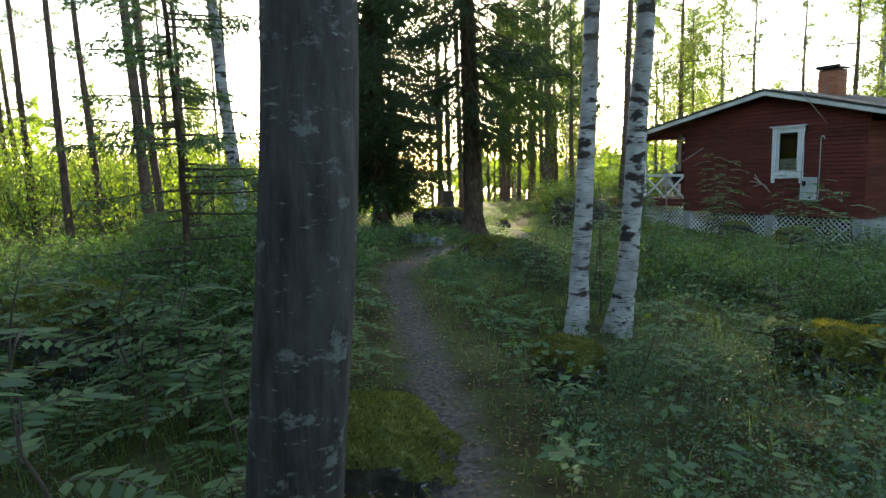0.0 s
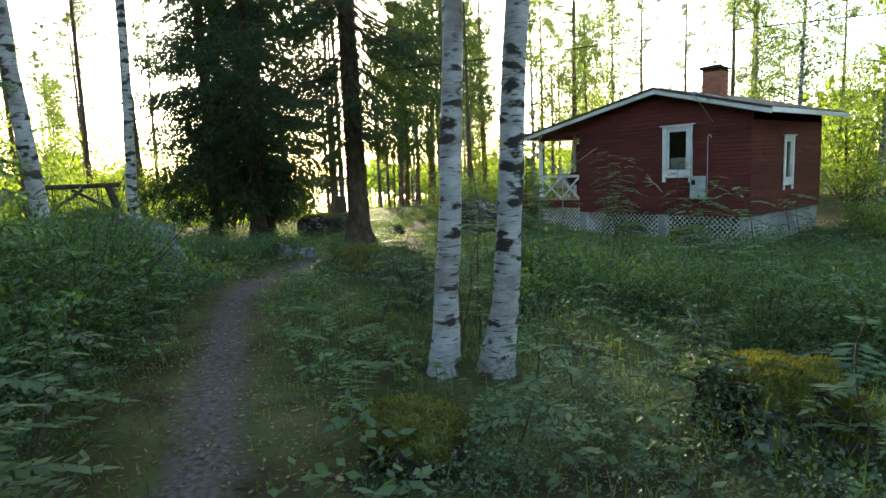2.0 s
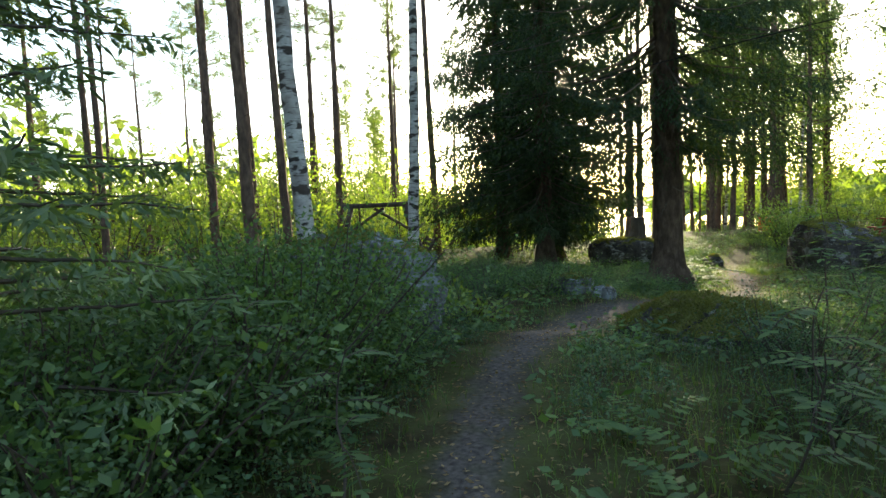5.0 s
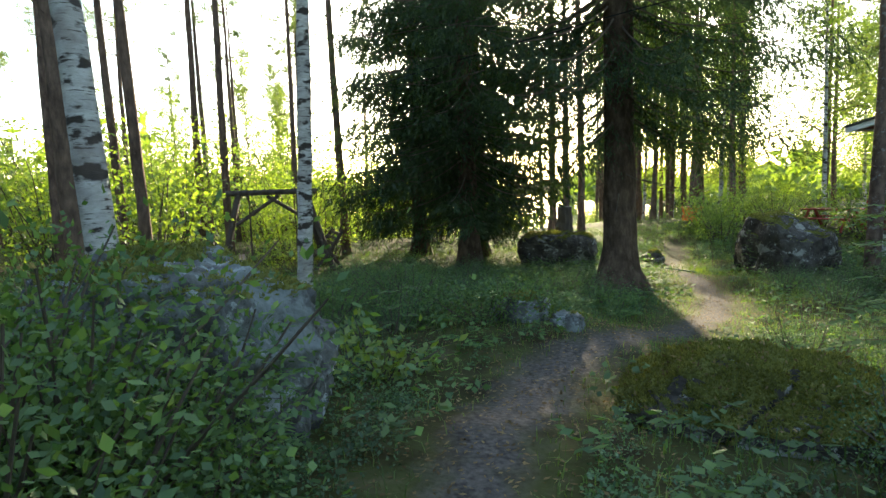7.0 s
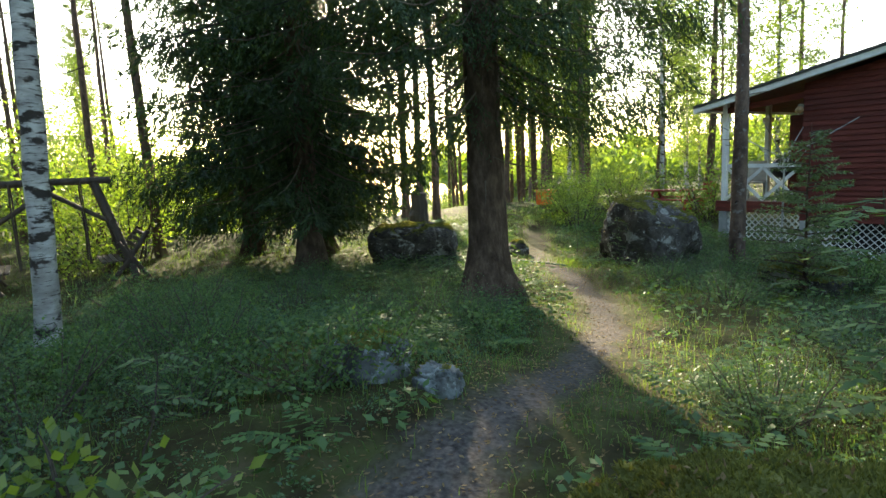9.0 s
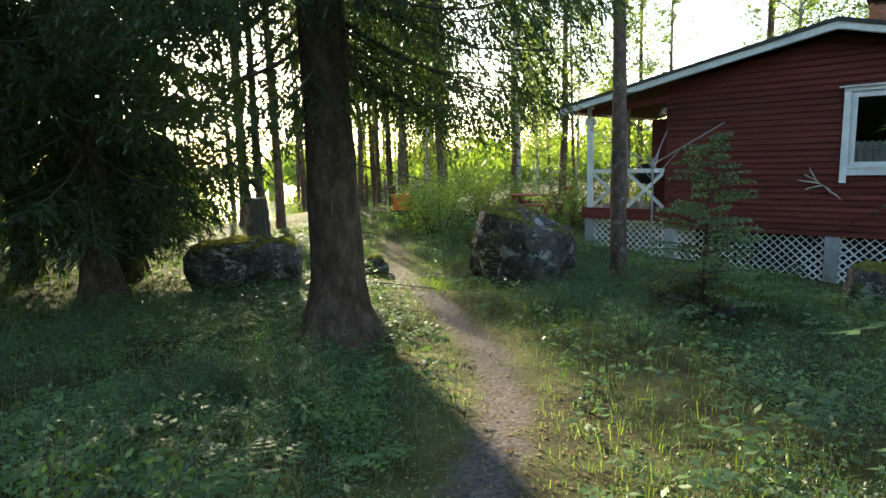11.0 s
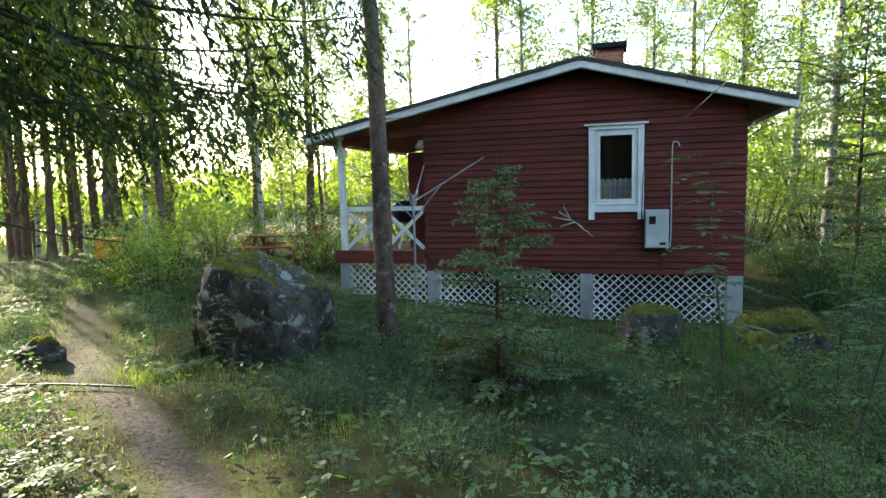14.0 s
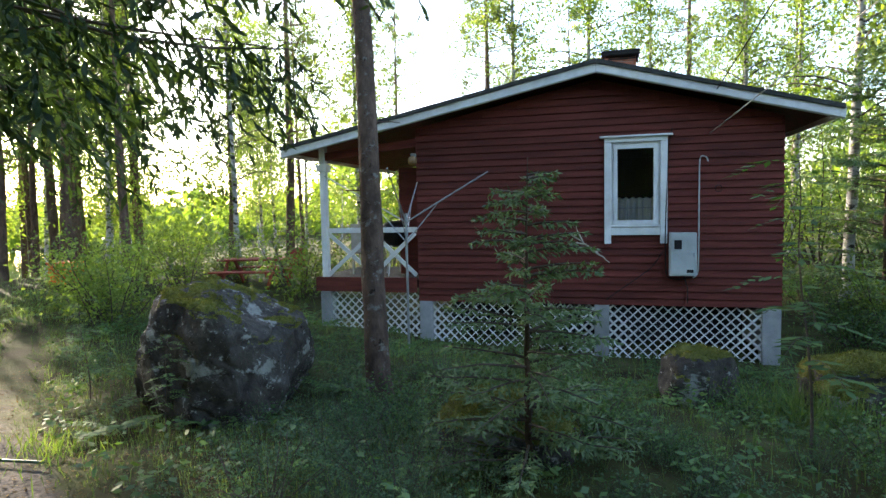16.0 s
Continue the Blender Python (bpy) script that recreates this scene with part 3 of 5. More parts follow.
def rowan_sapling(place, seed, h, fronds, label, leaf=None, rz=0.0, name="rowan_sapling"):
    """A thin stem with feathered leaves of paired leaflets."""
    g = np.random.default_rng(seed)
    ob = thing(name, place, label, "sapling", group="rowan saplings", rz=rz)
    wood, lv = Geo(), Geo()
    stem = ramble(g, (0, 0, -0.05), (0.12 * h * g.standard_normal(), 0.12 * h * g.standard_normal(), h), 8, 0.02)
    tube(wood, stem, np.linspace(0.006 + 0.004 * h, 0.003, 8), 5, cap=False)
    for k in range(fronds):
        o = at_height(stem, h * (0.25 + 0.75 * (k + 0.5) / fronds))
        a = k * 2.4 + g.random()
        L = (0.22 + 0.16 * g.random()) * min(1.3, 0.6 + h * 0.4)
        out = np.array([np.cos(a), np.sin(a), 0])
        sd = np.array([-np.sin(a), np.cos(a), 0])
        n = 7
        s = np.linspace(0.2, 1, n)
        mid = o + np.outer(s * L, out) + np.outer(0.35 * s * L - 0.5 * s ** 2 * L, (0, 0, 1))
        tube(wood, np.concatenate([[o], mid]), 0.0025, 3, cap=False)
        for sg in (-1, 1):
            leaves(lv, mid, out * 0.5 + sd * sg + (0, 0, -0.12) + g.standard_normal((n, 3)) * 0.08, L * 0.36 * np.sin(0.5 + 2.2 * s), L * 0.12, np.tile((0, 0, 1.0), (n, 1)) + g.standard_normal((n, 3)) * 0.15)
        leaves(lv, mid[-1:], [out + (0, 0, -0.3)], L * 0.3, L * 0.11, np.array([(0, 0, 1.0)]))
    part("stem", wood, TWIG, ob, kind="stuff")
    part("foliage", lv, leaf or HERB, ob)
    return ob


def place_of(x, y, rz=0.0, s=1.0, up=0.0):
    return Matrix.Translation(on_ground(x, y, up)) @ Matrix.Rotation(rz, 4, "Z") @ Matrix.Scale(s, 4)


# the tree beside the start, the birches, the great spruce and its neighbours
broadleaf("grey_barked_tree", "dark grey rough-barked tree trunk with pale lichen patches", on_ground(-3.64, 2.745), 11, 15, 0.174, GREY_BARK, BIRCH_LEAF, (0.35, 0.69), crown=0.5, limbs=18, per=150, flare=1.15, rough=0.008)
broadleaf("birch_tree", "white birch trunk with black bark marks beside the path", on_ground(-5.72, 6.12), 21, 13, 0.095, BIRCH_BARK, BIRCH_LEAF, (-0.85, 1.35), crown=0.42, limbs=30, per=170, flare=1.5)
broadleaf("birch_tree", "leaning birch trunk, greyer and mottled brown", on_ground(-5.54, 6.46), 22, 12, 0.1, BIRCH_BARK, BIRCH_LEAF, (0.2, 0.8), crown=0.45, limbs=26, per=170, flare=1.6, rz=0)
broadleaf("birch_tree", "leaning birch with peeling reddish upper bark", on_ground(-12.0, 4.58), 23, 14, 0.12, BIRCH_BARK, BIRCH_LEAF, (-0.6, -0.6), crown=0.45, limbs=26, per=170, flare=1.4)
broadleaf("birch_tree", "slim straight grey birch before the garden swing", on_ground(-16.0, 6.25), 24, 14, 0.115, BIRCH_BARK, BIRCH_LEAF, (0.4, 0.65), crown=0.5, limbs=24, per=170, flare=1.2)
spruce("spruce_tree", "great old spruce with dark trunk and drooping branches", on_ground(-15.6, 11.55), 31, 21, 0.27, 3.0, 3.75, droop=0.5, step=0.24, per=6, twig=0.8, gap=0.05, blades=20, blade=(0.07, 0.018), dead=14, flare=2.1, top_from=8, hang=1.1)
spruce_b = spruce("spruce_tree", "dense dark spruce, branches sweeping down near the ground", on_ground(-20.6, 10.9), 32, 20, 0.24, 1.3, 3.4, droop=0.38, step=0.25, per=6, twig=0.8, gap=0.11, blades=12, blade=(0.15, 0.035), dead=8, flare=1.9, top_from=9)
copy_thing(spruce_b, place_of(-24.2, 10.8, 1.9, 0.95))
copy_thing(spruce_b, place_of(-22.9, 12.2, 3.9, 0.9))
# spruces added out of view behind the walker, to darken the window's reflection
for n, (x, y) in enumerate([(-13, -9), (-10, -11), (-16, -10), (-7.5, -8), (-19, -8), (-4.5, -9), (-1, -7), (3, -4), (-22, -11), (6, 3)]):
    copy_thing(spruce_b, place_of(x, y, n * 1.1, 0.75 + 0.05 * (n % 4)))
for n in range(16):
    copy_thing(spruce_b, place_of(-30 + 2.6 * n, -16 - 1.5 * (n % 3), n * 2.3, 1.0 + 0.06 * (n % 4)))
pine("pine_tree", "slender pine leaning slightly in front of the cabin", on_ground(-14.58, 16.35), 41, 15, 0.135, (-1.0, 1.7), crown=0.5, spread=1.7, dead=8, bark=SCALY_BARK)
for (x, y, hh), sd in zip([(-12.9, 15.0, 2.4)], (51,)):
    spruce("young_spruce", "young bushy spruce in front of the cabin wall", on_ground(x, y), sd, hh, 0.028, 0.12, 0.8, droop=-0.12, step=0.115, per=5, twig=0.19, gap=0.034, blades=8, blade=(0.055, 0.017), leaf=YOUNG, hang=0.25, flare=1.2, sides=8)
spruce("young_spruce", "small bluish spruce seedling in the grass", on_ground(-4.0, 6.5), 52, 0.8, 0.01, 0.1, 0.24, droop=-0.2, step=0.07, per=4, twig=0.12, gap=0.025, blades=8, blade=(0.035, 0.012), leaf=YOUNG, hang=0.2, flare=1.2, sides=6)
spruce("young_spruce", "airy young spruce with level tiers of branches", on_ground(-7.88, 3.06), 53, 5.5, 0.04, 0.5, 1.25, droop=0.03, step=0.28, per=5, twig=0.3, gap=0.05, blades=9, blade=(0.07, 0.02), leaf=YOUNG, hang=0.4, flare=1.3, sides=8)

# ---- woods around ----
pines = [pine("pine_tree", "tall pine with a bare reddish trunk", on_ground(-30, 4.5), 61, 17, 0.15, (0.3, 0.2), spread=2.2, tufts=10, blades=16),
         pine("pine_tree", "tall pine with a thin straight trunk", on_ground(-26.2, 5.4), 62, 19, 0.13, (-0.3, 0.2), crown=0.6, spread=1.9, tufts=10, blades=16),
         pine("pine_tree", "pine with tiered feathery limbs", on_ground(-28, 33), 63, 14, 0.15, (0.1, 0.1), crown=0.25, spread=2.7, limbs=34, tufts=12, blades=17)]
birches = [broadleaf("birch_tree", "slender birch with light green leaves", on_ground(-33, 32), 71, 13, 0.09, BIRCH_BARK, BIRCH_LEAF, (0.4, 0.2), crown=0.15, spread=2.0, limbs=44, per=170, leaf_size=0.12),
           broadleaf("birch_tree", "leafy birch at the edge of the wood", on_ground(-6.8, 26.4), 72, 15, 0.13, BIRCH_BARK, BIRCH_LEAF, (0.2, -0.3), crown=0.25, spread=2.4, limbs=50, per=170, leaf_size=0.12)]
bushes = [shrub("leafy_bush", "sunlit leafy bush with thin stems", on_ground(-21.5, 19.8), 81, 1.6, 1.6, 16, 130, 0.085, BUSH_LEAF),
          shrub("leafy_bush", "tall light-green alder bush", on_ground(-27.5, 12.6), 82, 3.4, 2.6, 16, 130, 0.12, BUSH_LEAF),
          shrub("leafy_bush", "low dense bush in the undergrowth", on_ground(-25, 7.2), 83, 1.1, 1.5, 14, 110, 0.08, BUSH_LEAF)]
spruce("young_pine", "sunlit light-green young conifer beside the cabin", on_ground(-6.4, 25.4), 54, 6.5, 0.06, 0.3, 1.9, droop=-0.15, step=0.32, per=5, twig=0.4, gap=0.08, blades=10, blade=(0.13, 0.035), leaf=YOUNG, hang=0.1, flare=1.3, sides=8)
for n, (x, y) in enumerate([(-27.5, 25.8), (-31, 29.5), (-24.5, 28.5), (-35, 35), (-21, 31), (-26, 36), (-34, 27)]):
    copy_thing(birches[0], place_of(x, y, n * 1.1, 0.85 + 0.3 * ((n * 3) % 7) / 7))
for n, (x, y) in enumerate([(-23.9, 1.5), (-19.9, 3.9), (-16.6, 3.4), (-32, 20.2), (-29, 18.2), (-34, 18), (-37, 22.4)]):
    copy_thing(pines[n % 2], place_of(x, y, n * 1.9, 0.9))
for n, (x, y) in enumerate([(-30.7, 7.9), (-26.2, 8.95), (-36, 4.6), (-36, 5.8), (-30.7, -4), (-41, -6.7), (-26, 17), (-26.9, 18.3), (-30.5, 26.8), (-48, -4), (-38, 9), (-27, 2.5), (-33, 14.5), (-23.5, -1.5), (-33, 0)]):
    copy_thing(pines[n % 2], place_of(x, y, n * 1.3, 0.85 + 0.3 * ((n * 7) % 10) / 10))
# the first seven are added sunward, to shade the ground right of the path
for n, (x, y) in enumerate([(-30.3, 24.6), (-35.5, 27.2), (-29, 26.2), (-33, 25.8), (-38, 29.5), (-41, 30), (-27.5, 24.3), (-25.5, 24.6), (-31.5, 28.8), (-24.3, 31.5), (-16.8, 35.5), (-8.5, 40), (-40, 6), (-44, -2), (-38, -4), (-46, 10), (-35, -8), (-22.5, 36), (-18, 40), (-31, 38), (-24, 44), (-14, 42), (-36, 45), (-30, 30), (-3, 44)]):
    copy_thing(pines[2], place_of(x, y, n * 2.1, 0.9 + 0.35 * ((n * 3) % 7) / 7))
# shade pines: added where their high crowns block sun from the cabin's foreground
for n, (x, y) in enumerate([(-34, 26.5), (-36, 28.6), (-33, 28), (-39, 29), (-31, 26.3), (-40, 31), (-32.5, 25.2), (-34.5, 29.3), (-36.8, 30.6), (-35, 25.2), (-38, 27.2), (-42, 29.6), (-31.3, 24.2)]):
    copy_thing(pines[n % 2], place_of(x, y, n * 1.6, 0.68 + 0.1 * (n % 3)))
for n, (x, y) in enumerate([(-4.5, 29), (-2, 24.5), (0.5, 28), (-7.5, 33), (-5, 37), (-10.5, 36), (2, 22), (-1, 33), (-13, 33), (3.5, 26), (4, 18), (-16, 36)]):
    copy_thing(birches[1], place_of(x, y, n * 1.7, 0.8 + 0.4 * ((n * 3) % 7) / 7))
g = np.random.default_rng(5)
count = 0
while count < 62:
    a, rr = g.random() * 2 * np.pi, 24 + 34 * g.random()
    x, y = -13 + rr * np.cos(a), 10 + rr * np.sin(a)
    az = np.degrees(np.arctan2(x + 14, y - 11))
    sunny = -11 < 0.496 * x + 0.868 * y < 8 and x < -20
    if abs(az + 60.5) < 10 or (-16.5 < x < -8.5 and 19 < y < 28) or (sunny and g.random() < 0.5):
        continue
    count += 1
    kind = pines[int(g.integers(2))] if sunny else birches[0] if g.random() < 0.55 else pines[int(g.integers(3))]
    copy_thing(kind, place_of(x, y, g.random() * 6.28, 0.7 + 0.5 * g.random()))
count = 0
while count < 150:
    a, rr = g.random() * 2 * np.pi, 13 + 30 * g.random()
    x, y = -13 + rr * np.cos(a), 10 + rr * np.sin(a)
    az = np.degrees(np.arctan2(x + 14, y - 11))
    if (-82 < az < -18 and (rr < 27 or g.random() < 0.55)) or trail(x, y) < 3 or (-19 < x < -3 and -1 < y < 28) or (-22 < x < -8 and 5 < y < 28) or (x > -19 and y < 22 and rr < 16):
        continue
    count += 1
    copy_thing(bushes[1] if g.random() < 0.6 else bushes[int(g.integers(3))], place_of(x, y, g.random() * 6.28, (0.75 if rr < 24 or -90 < az < -15 else 1.1) + (0.3 if -90 < az < -15 else 0.7) * g.random()))
for n, (x, y) in enumerate([(-44, 24.5), (-46, 20.5), (-37, 19.5), (-42, 22), (-40, 15), (-36, 12), (-33, 8.5), (-38, 3), (-34, -1), (-31, 3), (-29, -3), (-43, 9), (-47, 2), (-40, -5)]):
    copy_thing(bushes[1], place_of(x, y, n * 1.7, 1.3 + 0.5 * ((n * 5) % 7) / 7))
# dense unseen bushes added behind the walker, to dim what the window reflects
for n in range(46):
    copy_thing(bushes[1], place_of(-32 + 0.85 * n, -11 - 2.2 * (n * 7 % 5), n * 2.1, 1.6 + 0.8 * ((n * 3) % 5) / 5))

far = Geo()
n = 45000
a = g.random(n) * 2 * np.pi
rr = 62 + 45 * g.random(n)
# heights double on the unseen side behind the walker, against sky in the window
hz = g.random(n) ** 1.2 * (9 + 3 * np.sin(a * 23) + 3 * np.sin(a * 57 + 1)) * (1 + 1.0 * np.clip(-np.sin(a), 0, 1)) * (1 - 0.72 * np.exp(-((np.cos(a - 2.63) - 1) / 0.25) ** 2))
px, py = -13 + rr * np.cos(a), 10 + rr * np.sin(a)
keep = np.abs(np.degrees(np.arctan2(px + 14, py - 11)) + 62) > 3
pos = np.stack([px, py, hz + 0.2], -1)[keep]
leaves(far, pos, g.standard_normal((len(pos), 3)), 1.3 + 1.0 * g.random(len(pos)), 0.8)
tagged(part("far_woods", far, BIRCH_LEAF), "distant sunlit wood closing the view", "woods", kind="stuff")

# ---- stones ----
STONES = []


def boulder(name, label, place, size, seed, stone, moss=0.0, rz=0.0, block=2.6, cuts=(), chips=6, rough=1.0, ledge=0.0, fuzz=9000, litter=0):
    """A rock: a rounded block cut by given planes and chipped, cracked and pitted, with a moss cap where it has one."""
    g = np.random.default_rng(seed)
    STONES.append((place[0], place[1], 0.42 * max(size[0], size[1]), 0.42 * min(size[0], size[1])))
    ob = thing(name, place, label, "boulder" if max(size) > 0.8 else "stone", rz=rz)
    bm = bmesh.new()
    bmesh.ops.create_icosphere(bm, subdivisions=7 if max(size) > 1.3 else 5, radius=1.0)
    me = bpy.data.meshes.new("rock")
    bm.to_mesh(me)
    bm.free()
    c = np.empty(len(me.vertices) * 3)
    me.vertices.foreach_get("co", c)
    c = c.reshape(-1, 3)
    c = c / (np.abs(c) ** block).sum(1, keepdims=True) ** (1 / block)
    planes = [(unit(n), d) for n, d in cuts] + [(unit(g.standard_normal(3) * (1, 1, 0.8)), 0.8 + 0.25 * g.random()) for k in range(chips)]
    q = np.array([Vector(p * 1.6 + seed) for p in c])
    broad = np.array([noise.noise(Vector(p)) for p in q])
    for nrm, d in planes:
        e = c @ nrm - d - 0.06 * broad
        c = c - np.where(e > 0, e, 0)[:, None] * nrm
    world = c * np.array(size) * 0.5
    n1 = np.array([noise.noise(Vector(p * 2.2 + seed)) for p in world])
    n2 = np.array([noise.noise(Vector(p * 6.5 + seed)) for p in world])
    n3 = np.array([noise.noise(Vector(p * (17, 17, 26)) + Vector((seed, 0, 0))) for p in world])
    crack = np.clip(0.1 - np.abs(np.array([noise.noise(Vector(p * (1.7, 1.7, 2.6)) + Vector((0, seed, 4))) for p in world])), 0, 1) / 0.1
    out = unit(c)
    push = rough * (0.06 * n1 + 0.035 * n2 + 0.02 * np.abs(n3) - 0.05 * crack ** 2)
    if ledge:
        step = (world[:, 2] + 0.1 * n1) / ledge
        push = push + 0.018 * rough * (np.floor(step) - step + 0.5) * (np.abs(out[:, 2]) < 0.85)
    v = world + out * push[:, None]
    me.vertices.foreach_set("co", v.ravel())
    me.update()
    me.polygons.foreach_set("use_smooth", np.ones(len(me.polygons), bool))
    me.materials.append(stone)
    rock = new("rock", me)
    rock.parent = ob
    if moss > 0:
        tri = np.array([p.vertices[:] for p in me.polygons])
        nr = unit(np.cross(v[tri[:, 1]] - v[tri[:, 0]], v[tri[:, 2]] - v[tri[:, 0]]))
        ct = v[tri].mean(1)
        blot = np.array([noise.noise(Vector(p * 3.0 + seed)) + 0.4 * noise.noise(Vector(p * 11)) for p in ct])
        pick = (nr[:, 2] + 0.55 * blot + 0.5 * ct[:, 2] / size[2]) > (1.25 - moss)
        lump = np.array([noise.noise(Vector(p * 9)) + 0.6 * noise.noise(Vector(p * 24)) for p in v])
        all_tri, tri = tri, tri[pick]
        use = np.unique(tri)
        inner = np.bincount(tri.ravel(), minlength=len(v)) == np.bincount(all_tri.ravel(), minlength=len(v))
        w = v + (out * 0.6 + (0, 0, 0.4)) * (np.where(inner, 0.026, 0.002) * (1 + 0.7 * lump))[:, None]
        remap = np.zeros(len(v), int)
        remap[use] = np.arange(len(use))
        part("moss", Geo().add(w[use], remap[tri]), MOSS, ob, "thick yellow-green moss", smooth=True, kind="stuff")
        area = 0.5 * np.linalg.norm(np.cross(v[tri[:, 1]] - v[tri[:, 0]], v[tri[:, 2]] - v[tri[:, 0]]), axis=1)
        k = g.choice(len(tri), int(fuzz * area.sum()), p=area / area.sum())
        wt = g.dirichlet((1, 1, 1), len(k))
        at = (w[tri[k]] * wt[..., None]).sum(1)
        part("moss_fuzz", leaves(Geo(), at - nr[pick][k] * 0.006, nr[pick][k] + g.standard_normal((len(k), 3)) * 0.7, 0.018 + 0.024 * g.random(len(k)), 0.008), FUZZ, ob, kind="stuff")
        if litter:
            k = g.choice(len(tri), litter, p=area / area.sum())
            part("dead_leaves", leaves(Geo(), w[tri[k]].mean(1) + nr[pick][k] * 0.015, g.standard_normal((litter, 3)), 0.02 + 0.03 * g.random(litter), 0.008 + 0.014 * g.random(litter), nr[pick][k] + g.standard_normal((litter, 3)) * 0.3), STRAW, ob, "dry brown leaves and twigs", kind="stuff")
    return ob


boulder("boulder", "big grey split boulder with lichen and moss near the porch", on_ground(-16.55, 16.65, 0.1), (1.6, 2.65, 2.3), 5, STONE, 0.12, rz=14, block=9, chips=4, rough=1.1,
        cuts=[((0.35, 0.15, 1), 0.86), ((0.9, 0.5, 0.6), 1.05), ((-0.3, -1, 0.12), 0.93), ((0.75, -0.75, 0.15), 1.2), ((0.8, -0.2, 0.9), 1.12), ((-0.8, -0.5, 0.6), 1.2)])
boulder("boulder", "dark boulder with an overhanging face behind the great spruce", on_ground(-20.0, 13.0, 0.28), (1.9, 1.3, 1.1), 8, STONE, 0.12, rz=50, block=5, cuts=[((0.3, -1, -0.5), 0.85), ((-1, 0, -0.3), 0.9)])
boulder("boulder", "pale lichen-covered rock with flat layered top beside the path", on_ground(-11.12, 5.14, 0.2), (1.55, 1.6, 1.75), 12, PALESTONE, 0.16, rz=28, block=7, ledge=0.19, rough=1.5, chips=5, cuts=[((0.15, 0.3, 1), 0.93), ((0.6, -1, 0.25), 1.15)])
boulder("boulder", "rounded dark boulder capped with thick moss and dead leaves", on_ground(-9.86, 8.2, -0.14), (1.55, 1.1, 1.06), 14, STONE, 0.55, rz=47, block=4.5, chips=2, fuzz=16000, litter=420, cuts=[((0.0, -0.54, 0.84), 1.0), ((0.0, -1, -0.2), 0.93), ((-0.6, 0, 0.8), 1.02), ((0.6, 0, 0.8), 1.05), ((0.8, -0.7, 0), 1.15)])
boulder("boulder", "mossy rock at the foot of the trunk", on_ground(-4.34, 3.46, -0.14), (1.1, 0.9, 0.75), 15, STONE, 0.6, rz=10, fuzz=16000, cuts=[((0.7, -0.7, 0), 0.8)])
boulder("stone", "small stone under brown-green moss", on_ground(-4.78, 5.22, 0.06), (0.5, 0.42, 0.4), 16, STONE, 0.95, rz=20, fuzz=16000)
boulder("stone", "mossy stone with a bare grey patch in the tall grass", on_ground(-3.72, 6.88, 0.07), (0.95, 0.7, 0.66), 17, STONE, 0.72, rz=35, fuzz=14000, cuts=[((-0.8, -0.5, 0.1), 0.78)])
boulder("stone", "grey stone on the low mound", on_ground(-12.75, 8.15, 0.02), (0.62, 0.46, 0.4), 18, PALESTONE, 0.1, rz=40, block=4)
boulder("stone", "small grey stone on the low mound", on_ground(-12.2, 8.35, 0.03), (0.34, 0.26, 0.24), 19, PALESTONE, 0.1, block=4)
boulder("stone", "grey stone with a thick moss top near the lattice", on_ground(-11.38, 17.45, 0.15), (0.8, 0.66, 0.86), 20, STONE, 0.42, rz=15, block=4, cuts=[((0.5, -0.8, 0), 0.8)])
boulder("stone", "moss-covered stone in grass near the cabin corner", on_ground(-9.85, 17.55, 0.25), (1.0, 0.8, 0.8), 23, STONE, 0.8, rz=-10)
boulder("stone", "mossy stone at the foot of the young spruce", on_ground(-13.15, 15.5, 0.12), (1.15, 0.8, 0.75), 24, STONE, 0.75, rz=0)
boulder("stone", "dark stone beside the footpath", on_ground(-18.9, 15.0, 0.06), (0.6, 0.45, 0.4), 25, STONE, 0.2)
boulder("boulder", "mossy boulder among ferns", on_ground(-7.2, 2.0, 0.1), (1.4, 1.2, 1.0), 26, STONE, 0.8, rz=0)
boulder("stone", "flat grassy stone before the porch", on_ground(-18.9, 19.6, 0.06), (2.4, 1.7, 0.95), 28, STONE, 0.8, rz=5)

# ---- cabin ----
X0, X1, Y0, Y1, ZB = -15.53, -9.70, 20.64, 26.0, 0.81
RX, RZ, SL, SR, EL, ER = -12.45, 4.69, 0.200, 0.268, -17.95, -9.05
YF = 20.30


def roof_top(x):
    return RZ - (SR * (x - RX) if x > RX else SL * (RX - x))


cabin = thing("cabin", (X0, Y0, 0), "small red wooden cabin with white window casings and low gable roof", "cabin")
cabin_m = cabin.matrix_world.inverted()


def world_part(name, geo, mat, parent, label="", smooth=False):
    """A part given in world coordinates under the cabin or one of its parts."""
    ob = part(name, geo, mat, parent, label, smooth)
    if parent == cabin:
        ob.matrix_parent_inverse = cabin_m
    return ob


ROOF_T = 0.2
WIN = (-12.22, -11.47, 2.065, 3.42)
# gable wall core with the window hole, side and back walls
core = Geo()
YW = Y0 + 0.035
top = lambda x: roof_top(x) - ROOF_T - 0.03
cols = [X0, WIN[0], WIN[1], X1]
def slab(geo, xa, xb, za, zb_fn, ya, yb):
    xs = [xa, xb] if not (xa < RX < xb) else [xa, RX, xb]
    for a0, b0 in zip(xs[:-1], xs[1:]):
        ta, tb = zb_fn(a0), zb_fn(b0)
        v = [(a0, ya, za), (b0, ya, za), (b0, ya, tb), (a0, ya, ta), (a0, yb, za), (b0, yb, za), (b0, yb, tb), (a0, yb, ta)]
        geo.add(v, [(0, 1, 2, 3), (5, 4, 7, 6), (4, 0, 3, 7), (1, 5, 6, 2), (3, 2, 6, 7), (4, 5, 1, 0)])
